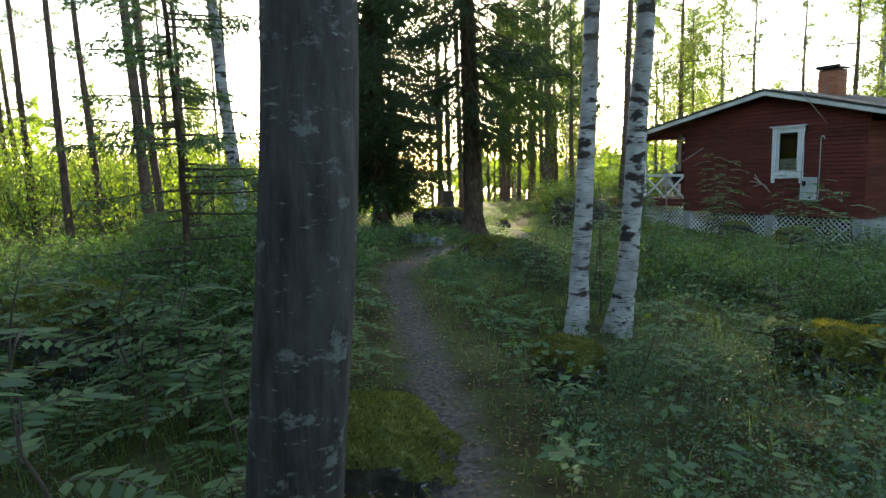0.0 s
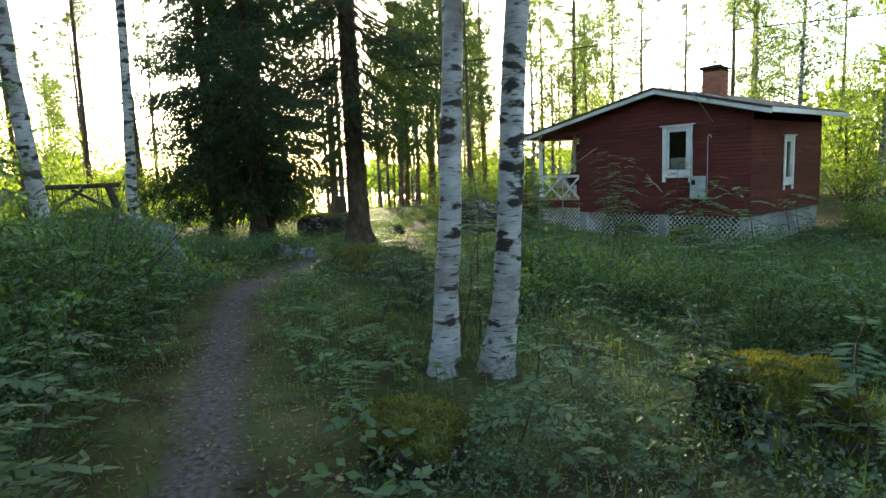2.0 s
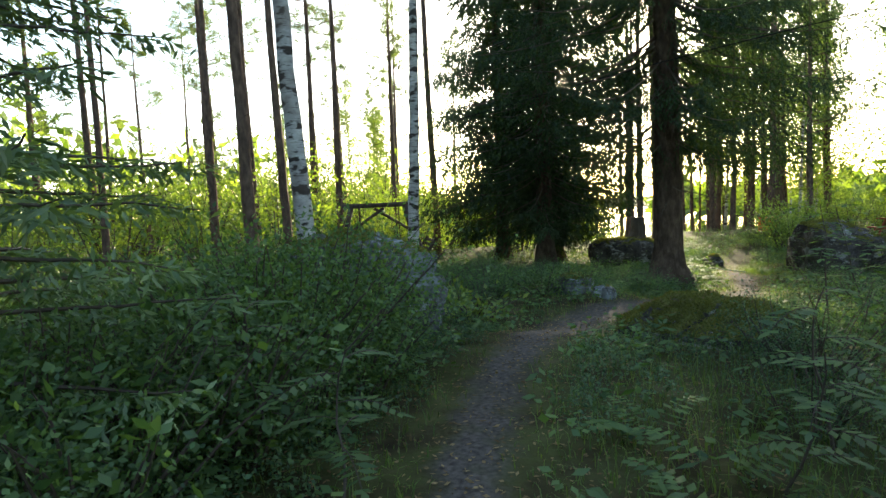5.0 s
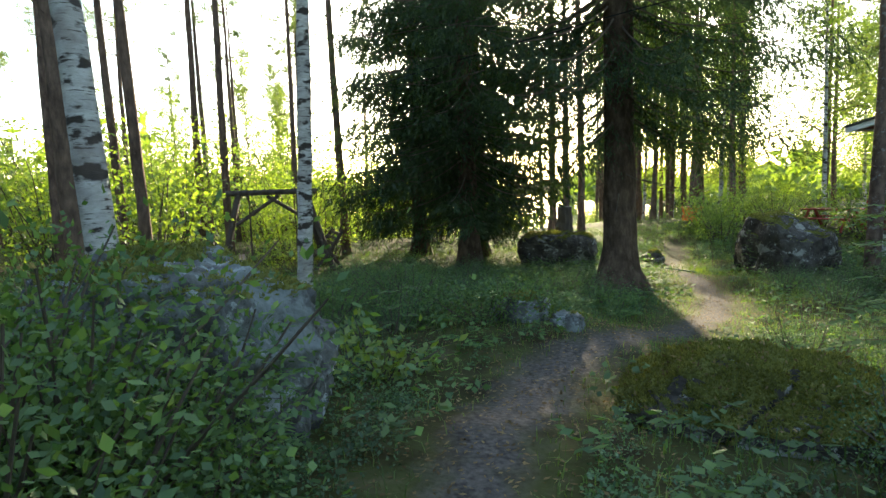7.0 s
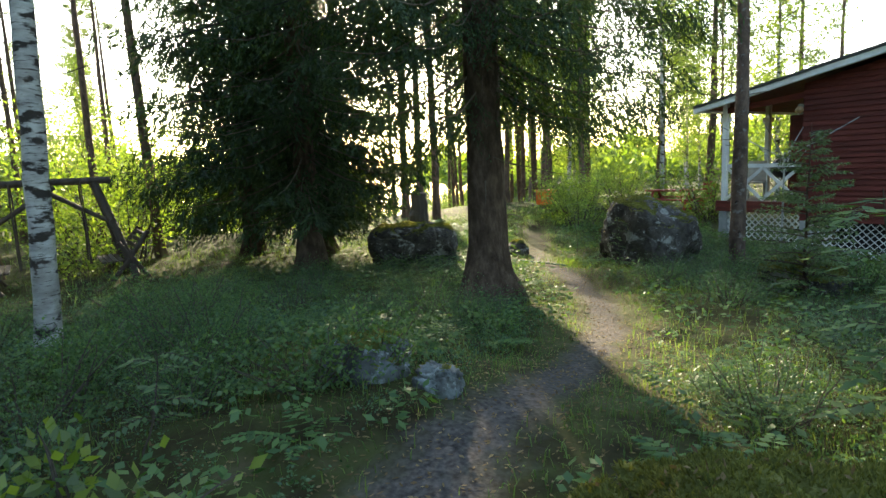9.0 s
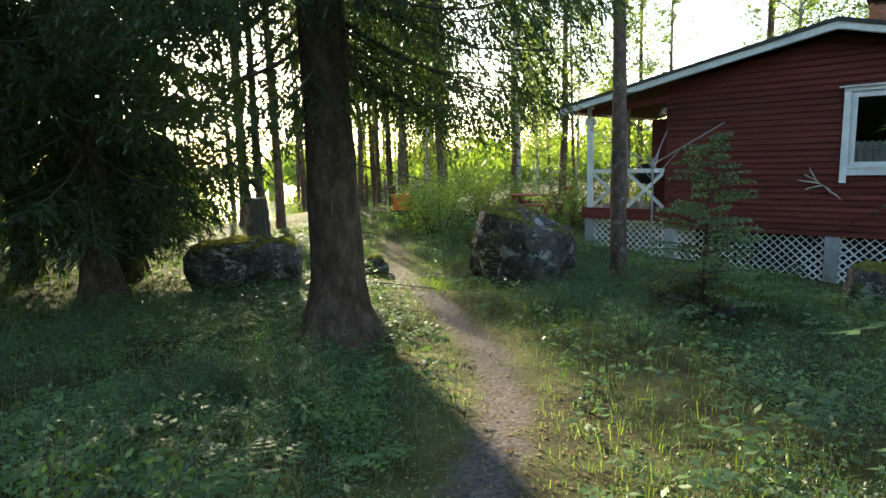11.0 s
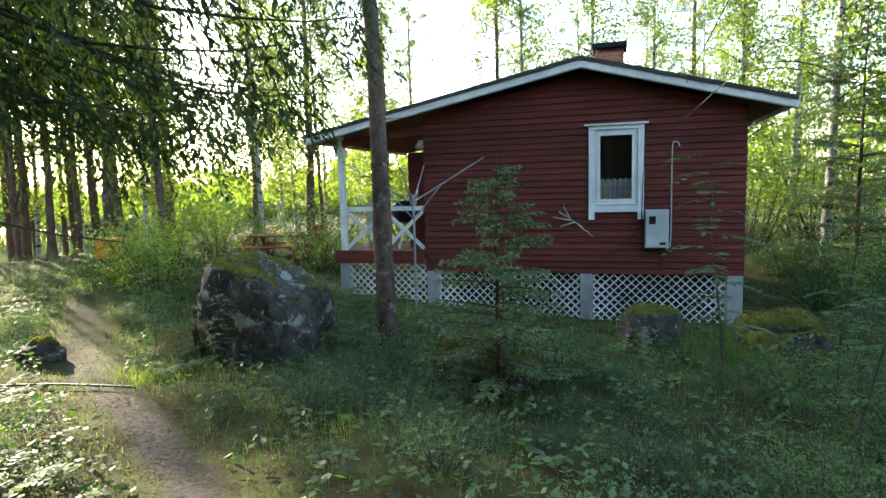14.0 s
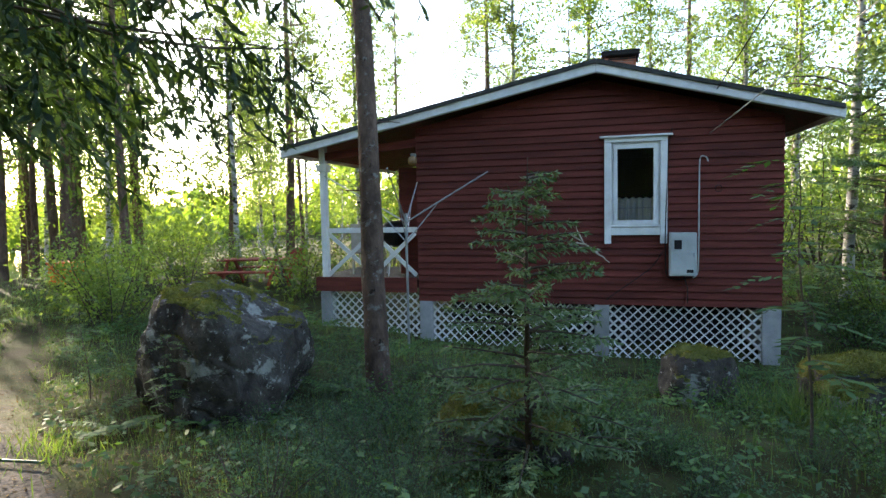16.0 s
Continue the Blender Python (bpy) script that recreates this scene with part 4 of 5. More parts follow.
slab(core, X0, WIN[0], ZB, top, YW, YW + 0.12)
slab(core, WIN[1], X1, ZB, top, YW, YW + 0.12)
slab(core, WIN[0], WIN[1], ZB, lambda x: WIN[2], YW, YW + 0.12)
slab(core, WIN[0], WIN[1], WIN[3], top, YW, YW + 0.12)
wall = world_part("front_wall", core, RED, cabin)
back = Geo()
slab(back, X0, X1, ZB, top, Y1 - 0.12, Y1)
world_part("back_wall", back, RED, cabin)
S2 = (22.95, 23.5, 1.7, 2.98)
side = Geo()
for ya, yb, za, zb in ((YW, S2[0], ZB, 3.5), (S2[1], Y1, ZB, 3.5), (S2[0], S2[1], ZB, S2[2]), (S2[0], S2[1], S2[3], 3.5)):
    box(side, (X1 - 0.14, ya, za), (X1 - 0.02, yb, zb))
side_wall = world_part("side_wall", side, RED, cabin)
left = Geo()
box(left, (X0 + 0.02, YW, ZB), (X0 + 0.14, 21.0, 3.75))
box(left, (X0 + 0.02, 21.95, ZB), (X0 + 0.14, Y1, 3.75))
box(left, (X0 + 0.02, 21.0, 3.2), (X0 + 0.14, 21.95, 3.75))
world_part("porch_wall", left, RED, cabin)
# added floor, partition and ceiling; the unlit room's darkness is in their colour
inner = Geo()
box(inner, (X0 + 0.16, Y0 + 0.2, ZB + 0.05), (X1 - 0.16, Y1 - 0.15, ZB + 0.12))
box(inner, (X0 + 0.16, Y0 + 1.7, ZB + 0.12), (X1 - 0.16, Y0 + 1.76, 3.3))
box(inner, (X0 + 0.16, Y0 + 0.2, 3.32), (X1 - 0.16, Y1 - 0.15, 3.36))
world_part("room_shade_panels", inner, DARK, cabin, "near-black panels filling in the unlit room behind the window")

# lapped boards, each its own piece
def lap_board(a, b, z, h, slope_l=None, slope_r=None):
    """A lapped board from a to b along x in wall space; thicker at its foot."""
    geo = Geo()
    v = [(a, 0.0, z), (b, 0.0, z), (b, 0.030, z), (a, 0.030, z), (a, 0.022, z + h), (b, 0.022, z + h), (b, 0.034, z + h), (a, 0.034, z + h)]
    geo.add(v, [(0, 1, 5, 4), (2, 3, 7, 6), (3, 0, 4, 7), (1, 2, 6, 5), (4, 5, 6, 7), (3, 2, 1, 0)])
    return geo


ROW = 0.117
rb = np.random.default_rng(12)
z = ZB - 0.02
while z < RZ - ROOF_T:
    spans = []
    lx = RX - (RZ - ROOF_T - 0.05 - z - ROW) / SL
    rx = RX + (RZ - ROOF_T - 0.05 - z - ROW) / SR
    a, b = max(X0 + 0.005, lx), min(X1 - 0.005, rx)
    if b - a > 0.15:
        spans = [(a, b)]
        if z + ROW > WIN[2] - 0.02 and z < WIN[3] + 0.02:
            spans = [(a, WIN[0] - 0.005), (WIN[1] + 0.005, b)]
    for a, b in spans:
        ob = world_part("board", lap_board(a, b, z + rb.normal() * 0.002, ROW - 0.013), RED, wall)
        ob.location = (0, Y0 - 0.001 + rb.normal() * 0.0015, 0)
    z += ROW
z = ZB - 0.02
while z < 3.42:
    spans = [(Y0 + 0.02, Y1)]
    if z + ROW > S2[2] and z < S2[3]:
        spans = [(Y0 + 0.02, S2[0]), (S2[1], Y1)]
    for a, b in spans:
        geo = lap_board(a, b, z, ROW - 0.013)
        geo.v[0] = np.stack([X1 + 0.012 - geo.v[0][:, 1], geo.v[0][:, 0], geo.v[0][:, 2]], -1)
        world_part("board", geo, RED, side_wall)
    z += ROW

# roof
roof_geo = Geo()
for a, b in ((EL, RX), (RX, ER)):
    za, zb = roof_top(a), roof_top(b)
    v = [(a, YF - 0.06, za - 0.065), (b, YF - 0.06, zb - 0.065), (b, YF - 0.06, zb), (a, YF - 0.06, za), (a, Y1 + 0.4, za - 0.065), (b, Y1 + 0.4, zb - 0.065), (b, Y1 + 0.4, zb), (a, Y1 + 0.4, za)]
    roof_geo.add(v, [(0, 1, 2, 3), (5, 4, 7, 6), (4, 0, 3, 7), (1, 5, 6, 2), (3, 2, 6, 7), (4, 5, 1, 0)])
roof = world_part("roof", roof_geo, FELT, cabin, "dark felt roof with rough edge")
for a, b in ((EL + 0.03, RX), (RX, ER - 0.03)):
    za, zb = roof_top(a) - 0.07, roof_top(b) - 0.07
    n = 22
    for k in range(n):
        ya, yb = YF + 0.04 + k * (Y1 + 0.3 - YF) / n, YF + 0.03 + (k + 1) * (Y1 + 0.3 - YF) / n
        v = [(a, ya, za - 0.03), (b, ya, zb - 0.03), (b, ya, zb), (a, ya, za), (a, yb, za - 0.03), (b, yb, zb - 0.03), (b, yb, zb), (a, yb, za)]
        world_part("soffit_board", Geo().add(v, [(0, 1, 2, 3), (5, 4, 7, 6), (4, 0, 3, 7), (1, 5, 6, 2), (3, 2, 6, 7), (4, 5, 1, 0)]), RED, roof)
for nm, a, b in (("bargeboard", EL, RX - 0.002), ("bargeboard", RX + 0.002, ER)):
    geo = Geo()
    za, zb = roof_top(a) - 0.068, roof_top(b) - 0.068
    v = [(a, YF - 0.03, za - 0.12), (b, YF - 0.03, zb - 0.12), (b, YF - 0.03, zb), (a, YF - 0.03, za), (a, YF, za - 0.14), (b, YF, zb - 0.14), (b, YF, zb), (a, YF, za)]
    geo.add(v, [(0, 1, 2, 3), (5, 4, 7, 6), (4, 0, 3, 7), (1, 5, 6, 2), (3, 2, 6, 7), (4, 5, 1, 0)])
    world_part(nm, geo, WHITE, roof, "white painted bargeboard")
for x in (EL, ER):
    geo = Geo()
    s = 1 if x == ER else -1
    box(geo, (min(x, x + s * 0.025), YF, roof_top(x) - 0.16), (max(x, x + s * 0.025), Y1 + 0.4, roof_top(x) - 0.03))
    world_part("eaves_board", geo, WHITE, roof)

# windows
def window(y, m, w, h, name, with_curtain):
    """A casing window in its own plane: x along the wall, y outward is negative, z up from the sill."""
    ob = thing(name, (0, 0, 0), "", "")
    ob.parent = cabin
    ob.matrix_parent_inverse = cabin_m
    ob.matrix_basis = m
    tagged(ob, label="white-cased window with a narrow sash")
    for nm, lo, hi in (("casing", (-0.105, -0.045, -0.265), (0.0, -0.005, h + 0.0)), ("casing", (w, -0.045, -0.265), (w + 0.105, -0.005, h + 0.0)),
                       ("casing", (-0.105, -0.047, h + 0.001), (w + 0.105, -0.005, h + 0.075)), ("casing", (0.001, -0.043, -0.13), (w - 0.001, -0.005, 0.0)),
                       ("cornice", (-0.18, -0.09, h + 0.076), (w + 0.18, -0.003, h + 0.108)), ("sill", (0.0, -0.06, 0.001), (w, 0.02, 0.03))):
        part(nm, box(Geo(), lo, hi, bevel=0.006), WHITE, ob)
    fr = Geo()
    for lo, hi in (((0.04, -0.02, 0.04), (0.1, 0.03, h - 0.04)), ((w - 0.1, -0.02, 0.04), (w - 0.04, 0.03, h - 0.04)), ((0.1, -0.02, h - 0.1), (w - 0.1, 0.03, h - 0.04)), ((0.1, -0.02, 0.04), (w - 0.1, 0.03, 0.11))):
        box(fr, lo, hi)
    for lo, hi in (((0.0, 0.0, 0.0), (0.039, 0.1, h)), ((w - 0.039, 0.0, 0.0), (w, 0.1, h)), ((0.04, 0.0, h - 0.039), (w - 0.04, 0.1, h)), ((0.04, 0.0, 0.03), (w - 0.04, 0.1, 0.039))):
        box(fr, lo, hi)
    part("sash", fr, WHITE, ob)
    pane = part("pane", box(Geo(), (0.101, 0.002, 0.111), (w - 0.101, 0.006, h - 0.101)), GLASS, ob)
    pane.visible_shadow = False
    if with_curtain:
        cg = Geo()
        n = 60
        xs = np.linspace(0.08, w - 0.08, n)
        yy = 0.12 + 0.012 * np.sin(xs * 70)
        zs = np.linspace(0.06, 0.47, 4)
        v = np.array([(x, yv, zz + (0.015 * np.sin(x * 60) if zz > 0.4 else 0)) for zz in zs for x, yv in zip(xs, yy)])
        cg.add(v, [(r * n + k, r * n + k + 1, (r + 1) * n + k + 1, (r + 1) * n + k) for r in range(3) for k in range(n - 1)])
        part("curtain", cg, CURTAIN, ob, "short white lace curtain")
        bars = Geo()
        for k in range(5):
            box(bars, (0.14 + k * (w - 0.28) / 4 - 0.004, 0.09, 0.12), (0.14 + k * (w - 0.28) / 4 + 0.004, 0.098, 0.42))
        box(bars, (0.1, 0.088, 0.3), (w - 0.1, 0.1, 0.31))
        part("rack", bars, METAL, ob, "thin metal rack on the sill")
    return ob


window(Y0, pose(WIN[0], Y0, WIN[2]), WIN[1] - WIN[0], WIN[3] - WIN[2], "window", True)
window(Y0, pose(X1 + 0.012, S2[0], S2[2], 0, 0, 90), S2[1] - S2[0], S2[3] - S2[2], "window", False)

# foundation: piers, lattice, skirting, porch
for x0, x1 in ((-15.52, -15.28), (-12.49, -12.25), (-9.97, -9.71), (-17.45, -17.25)):
    world_part("pier", box(Geo(), (x0, Y0 + 0.0, -0.5), (x1, Y0 + 0.26, ZB - 0.022 if x0 > -17 else 0.93), bevel=0.012), CONCRETE, cabin, "grey concrete pier")
for x0, x1, zt in ((-12.25, -9.97, 0.79), (-15.28, -12.49, 0.79), (-17.25, -15.53, 0.93)):
    lat = new("lattice_panel")
    lat.parent = cabin
    lat.matrix_parent_inverse = cabin_m
    tagged(lat, label="white diagonal wooden lattice skirting")
    zb, H = -0.16, zt + 0.16
    for sgn in (1, -1):
        n0 = int(np.ceil((x1 - x0 + H) / 0.155))
        for k in range(n0):
            if sgn > 0:
                c0 = x0 - H + (k + 0.5) * 0.155
                a, b = max(c0, x0), min(c0 + H, x1)
                pa, pb = (a, zb + (a - c0)), (b, zb + (b - c0))
            else:
                c0 = x0 + (k + 0.5) * 0.155
                a, b = max(c0 - H, x0), min(c0, x1)
                pa, pb = (a, zb + (c0 - a)), (b, zb + (c0 - b))
            if b - a < 0.05:
                continue
            geo = Geo()
            yy = Y0 + 0.07 + (0.014 if sgn > 0 else 0)
            v = []
            for px, pz in (pa, pb):
                for dz in (-0.025, 0.025):
                    for dy in (0.0, 0.012):
                        v.append((px, yy + dy, min(max(pz + dz, zb), zt)))
            geo.add(v, [(0, 4, 6, 2), (1, 3, 7, 5), (0, 1, 5, 4), (2, 6, 7, 3), (0, 2, 3, 1), (4, 5, 7, 6)])
            sl = part("slat", geo, SLAT, lat)
skirt = Geo()
world_part("side_skirting", box(skirt, (X1 - 0.12, Y0 + 0.28, -0.5), (X1 - 0.05, Y1, ZB - 0.022)), CONCRETE, cabin, "pale grey side foundation")
# near-black sheet behind the lattice: the shade under the floor, painted in
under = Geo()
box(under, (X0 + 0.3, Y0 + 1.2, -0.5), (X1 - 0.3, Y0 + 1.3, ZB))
world_part("crawlspace_shade_sheet", under, DARK, cabin)
porch_deck = world_part("porch_deck", box(Geo(), (-17.45, Y0 + 0.02, 1.0), (X0 - 0.05, Y0 + 1.9, 1.155)), OLDWOOD, cabin, "porch floor of worn boards")
for k in range(14):
    world_part("floor_board", box(Geo(), (-17.5, Y0 + 0.02 + k * 0.14, 1.16), (X0 - 0.01, Y0 + 0.15 + k * 0.14, 1.2)), OLDWOOD, porch_deck)
world_part("fascia", box(Geo(), (-17.52, Y0 - 0.03, 0.94), (X0 - 0.02, Y0 - 0.002, 1.205), bevel=0.005), RED, porch_deck, "dark red porch fascia board")
for x, y in ((-17.35, Y0 + 0.02), (-17.35, Y0 + 2.1)):
    geo = box(Geo(), (x - 0.06, y, 1.2), (x + 0.06, y + 0.12, roof_top(x) - 0.1), bevel=0.01)
    post = world_part("porch_post", geo, WHITE, cabin, "white porch post")
    cap = Geo()
    box(cap, (x - 0.1, y - 0.04, 3.15), (x + 0.1, y + 0.16, 3.28), bevel=0.01)
    world_part("bracket", cap, WHITE, post)
rail = Geo()
def beam(geo, p, q, w, d):
    """A square bar from p to q."""
    p, q = Vector(p), Vector(q)
    m = Matrix.Translation((p + q) / 2) @ (q - p).to_track_quat("X", "Z").to_matrix().to_4x4()
    L = (q - p).length / 2
    return box(geo, (-L, -w / 2, -d / 2), (L, w / 2, d / 2), m)
beam(rail, (-17.29, Y0 + 0.07, 2.06), (X0 - 0.03, Y0 + 0.07, 2.06), 0.05, 0.09)
beam(rail, (-17.28, Y0 + 0.04, 1.24), (-16.4, Y0 + 0.04, 2.0), 0.03, 0.07)
beam(rail, (-17.28, Y0 + 0.08, 2.0), (-16.4, Y0 + 0.08, 1.24), 0.03, 0.07)
beam(rail, (-16.4, Y0 + 0.04, 1.24), (-15.58, Y0 + 0.04, 2.0), 0.03, 0.07)
beam(rail, (-16.4, Y0 + 0.08, 2.0), (-15.58, Y0 + 0.08, 1.24), 0.03, 0.07)
world_part("porch_rail", rail, WHITE, cabin, "white rail with crossed braces")
door = Geo()
box(door, (X0 - 0.50, Y0 + 0.5, 1.22), (X0 - 0.02, Y0 + 0.55, 3.2), bevel=0.008)
world_part("door", door, RED, cabin, "dark red door standing open")
beamtop = Geo()
beam(beamtop, (-17.35, Y0 + 0.08, 3.42), (X0, Y0 + 0.08, 3.60), 0.1, 0.14)
world_part("porch_beam", beamtop, RED, cabin)

# chimney of single bricks
chim = world_part("chimney", box(Geo(), (-12.28, 23.02, 3.9), (-11.72, 23.58, 5.28)), MORTAR, cabin, "orange brick chimney with a metal cap")
bl, bh, bd = 0.265, 0.068, 0.06
bmesh_brick = box(Geo(), (-bl / 2, -bd / 2, -bh / 2), (bl / 2, bd / 2, bh / 2), bevel=0.006).mesh("brick", BRICK)
for row in range(16):
    zz = 4.1 + row * 0.079
    off = 0.14 * (row % 2)
    for k in range(2):
        for sx, sy, rot in ((1, -1, 0), (1, 1, 180), (1, 0, 90), (-1, 0, 270)):
            u = -0.15 + k * 0.28 + (off - 0.07) * (1 if rot < 100 else -1) * 0.5
            cx, cy = -12.0, 23.3
            pos = (cx + u, cy + sy * 0.262, zz) if rot in (0, 180) else (cx + sx * 0.262, cy + u, zz)
            ob = new("brick", bmesh_brick)
            ob.parent = chim
            ob.matrix_basis = pose(*pos, 0, 0, rot)
cap = Geo()
box(cap, (-12.36, 22.94, 5.36), (-11.64, 23.66, 5.40), bevel=0.008)
box(cap, (-12.30, 23.0, 5.285), (-11.70, 23.6, 5.31))
for sx in (-12.28, -11.76):
    for sy in (23.02, 23.54):
        box(cap, (sx, sy, 5.31), (sx + 0.04, sy + 0.04, 5.36))
box(cap, (-12.36, 22.94, 5.40), (-11.64, 23.0, 5.46))
world_part("chimney_cap", cap, DARK, chim, "blackened sheet-metal chimney cap")

# meter box, conduits, lamp, wires
mb = thing("meter_box", (-11.34, Y0 - 0.004, 1.30), "grey metal electricity meter box with small window", "meter box")
part("body", box(Geo(), (0, -0.2, 0), (0.39, 0, 0.67), bevel=0.012), BOXGREY, mb)
part("door", box(Geo(), (0.015, -0.212, 0.02), (0.375, -0.201, 0.65), bevel=0.004), BOXGREY, mb)
part("meter_window", box(Geo(), (0.06, -0.216, 0.42), (0.17, -0.212, 0.56)), DARK, mb, "dark meter window")
part("latch", box(Geo(), (0.335, -0.23, 0.3), (0.352, -0.212, 0.36)), METAL, mb)
part("nameplate", box(Geo(), (0.24, -0.2155, 0.05), (0.34, -0.212, 0.1)), DARK, mb, "small dark type plate")
pipe = Geo()
def cable(geo, pts, r, sides=6):
    p = np.array(pts, float)
    t = np.linspace(0, len(p) - 1, len(p) * 6)
    q = np.stack([np.interp(t, np.arange(len(p)), p[:, k]) for k in range(3)], -1)
    for _ in range(3):
        q[1:-1] = (q[:-2] + q[1:-1] * 2 + q[2:]) / 4
    return tube(geo, q, r, sides)
yc = Y0 - 0.03
cable(pipe, [(-10.98, yc, 1.25), (-10.9, yc, 1.32), (-10.9, yc, 3.1), (-10.87, yc, 3.16), (-10.8, yc - 0.02, 3.14), (-10.78, yc - 0.03, 3.07)], 0.011)
tagged(part("cable_conduit", pipe, BOXGREY), "thin grey cable conduit bent over at its top", "conduit")
pipe = Geo()
cable(pipe, [(-11.3, yc, 3.62), (-11.36, yc, 3.3), (-11.4, yc - 0.02, 1.8), (-11.38, yc, 1.25), (-11.2, yc, 1.22), (-11.0, yc, 1.26)], 0.009)
cable(pipe, [(-11.12, yc, 1.3), (-11.06, yc, 1.1), (-11.06, yc, 0.85)], 0.01)
cable(pipe, [(-11.42, yc, 1.68), (-11.6, yc, 1.4), (-12.3, yc, 0.88)], 0.007)
tagged(part("wall_cables", pipe, DARK), "thin dark cables running along the wall", "cable")
lampg = thing("wall_lamp", (-15.55, Y0 - 0.01, 3.30), "small globe wall lamp above the porch corner", "lamp")
part("bracket", box(Geo(), (-0.04, -0.08, 0.02), (0.04, 0, 0.1), bevel=0.01), METAL, lampg)
bm = bmesh.new()
bmesh.ops.create_uvsphere(bm, u_segments=16, v_segments=10, radius=0.085)
me = bpy.data.meshes.new("globe")
bm.to_mesh(me); bm.free()
me.materials.append(plain("amber_glass", (0.22, 0.13, 0.06), 0.25))
ob = part("globe", me, None, lampg)
ob.location = (0, -0.1, -0.03)
for pts, lab in (([(-10.75, Y0 - 0.02, 3.5), (-9.5, 16, 4.6), (-6.0, 8, 6.5), (-2, -2, 7.5)], "pale power cable to the cabin"), ([(-10.72, YF - 0.03, 4.1), (-10.2, 16, 5.4), (-8.5, 8, 7.4), (-5, -2, 9)], "black power cable to the cabin"), ([(-3.0, 14, 4.2), (-14, 10.0, 4.55), (-30, 4, 4.2)], "thin overhead wire through the trees")):
    tagged(part("overhead_cable", cable(Geo(), pts, 0.008, 5), DARK if "pale" not in lab else PALEWOOD), lab, "cable")
ant = Geo()
g = np.random.default_rng(9)
for k, (q0, q1) in enumerate((((0, 0, 0), (0.45, 0.02, -0.3)), ((0.25, 0, -0.17), (-0.1, -0.06, -0.1)), ((0.2, 0, -0.13), (0.1, -0.1, 0.14)), ((0.36, 0, -0.24), (0.62, -0.1, -0.46)), ((0.3, 0, -0.2), (0.05, -0.12, -0.28)))):
    tube(ant, ramble(g, q0, q1, 6, 0.012), np.linspace(0.016, 0.006, 6), 6)
ob = tagged(part("forked_branch", ant, PALEWOOD), "bare forked branch hung on the wall", "branch")
ob.location = (-12.87, Y0 - 0.06, 1.96)
hook = Geo()
tube(hook, [(-10.62 + 0.05 * math.cos(a), Y0 - 0.02, 2.65 + 0.05 * math.sin(a)) for a in np.linspace(0, 6.0, 14)], 0.006, 5)
tagged(part("wall_ring", hook, DARK), "small dark iron ring on the wall", "ring")

# rotary clothes dryer
dry = thing("clothes_dryer", on_ground(-15.35, 19.5), "grey rotary clothes dryer with bare raised arms", "clothes dryer")
H = 2.36 - dry.location.z
part("pole", tube(Geo(), [(0, 0, -0.1), (0, 0, H)], 0.02, 10), METAL, dry)
part("hub", tube(Geo(), [(0, 0, H - 0.18), (0, 0, H - 0.06)], 0.035, 10), METAL, dry)
for k in range(4):
    a = radians(8 + 90 * k)
    part("arm", tube(Geo(), [(0.03 * math.cos(a), 0.03 * math.sin(a), H - 0.12), (1.3 * math.cos(a), 1.3 * math.sin(a), H + 0.62)], 0.012, 8), METAL, dry)
    part("stay", tube(Geo(), [(0.03 * math.cos(a), 0.03 * math.sin(a), H - 0.42), (0.5 * math.cos(a), 0.5 * math.sin(a), H + 0.14)], 0.008, 6), METAL, dry)

# garden swing of logs
sw = thing("garden_swing", (-24.2, 6.55, 0.26), "dark wooden garden swing with log frame and facing benches", "garden swing", rz=0)
def log(name, p, q, r, mat=OLDWOOD):
    part(name, tube(Geo(), ramble(g, p, q, 6, 0.006), r, 9, 0.02), mat, sw)
HT = 2.2
for y in (-0.95, 0.95):
    for x in (-1.0, 1.0):
        log("leg", (0.75 * x, y * 1.55, -0.1), (0.12 * np.sign(x), y * 0.92, HT), 0.085)
    log("cross_beam", (-0.5, y * 1.17, 1.3), (0.5, y * 1.17, 1.3), 0.05)
for x in (-0.16, 0.16):
    log("top_beam", (x, -1.2, HT), (x, 1.2, HT), 0.075)
log("brace", (0.35, -1.0, 1.35), (0.18, 0.15, 2.1), 0.05)
log("brace", (0.35, 1.0, 1.35), (0.18, -0.15, 2.1), 0.05)
for y, s in ((-1.0, -1), (1.0, 1)):
    for x in (-0.35, 0.35):
        log("hanger", (x, y * 0.62, HT), (x, y * 0.62, 0.42), 0.018)
    for k in range(4):
        part("seat_slat", beam(Geo(), (-0.75, y * 0.85 + s * 0.11 * k, 0.45), (0.75, y * 0.85 + s * 0.11 * k, 0.45), 0.09, 0.03), OLDWOOD, sw)
    for k in range(4):
        part("back_slat", beam(Geo(), (-0.75, y * 1.42 + s * 0.09 * k, 0.58 + 0.13 * k), (0.75, y * 1.42 + s * 0.09 * k, 0.58 + 0.13 * k), 0.03, 0.09), OLDWOOD, sw)
    for x in (-0.7, 0.7):
        log("bench_leg", (x, y * 0.95, 0.0), (x, y * 1.75, 1.05), 0.05)
        log("bench_leg", (x, y * 1.7, 0.0), (x, y * 1.15, 0.85), 0.05)

# orange bin, picnic table, stump, pole
tub = thing("orange_tub", on_ground(-25.9, 22.9), "bright orange plastic tub on a post at the clearing", "tub")
part("tub", box(Geo(), (-0.28, -0.28, 0.2), (0.28, 0.28, 0.72), bevel=0.03), ORANGE, tub)
part("rim", box(Geo(), (-0.31, -0.31, 0.72), (0.31, 0.31, 0.77), bevel=0.02), ORANGE, tub)
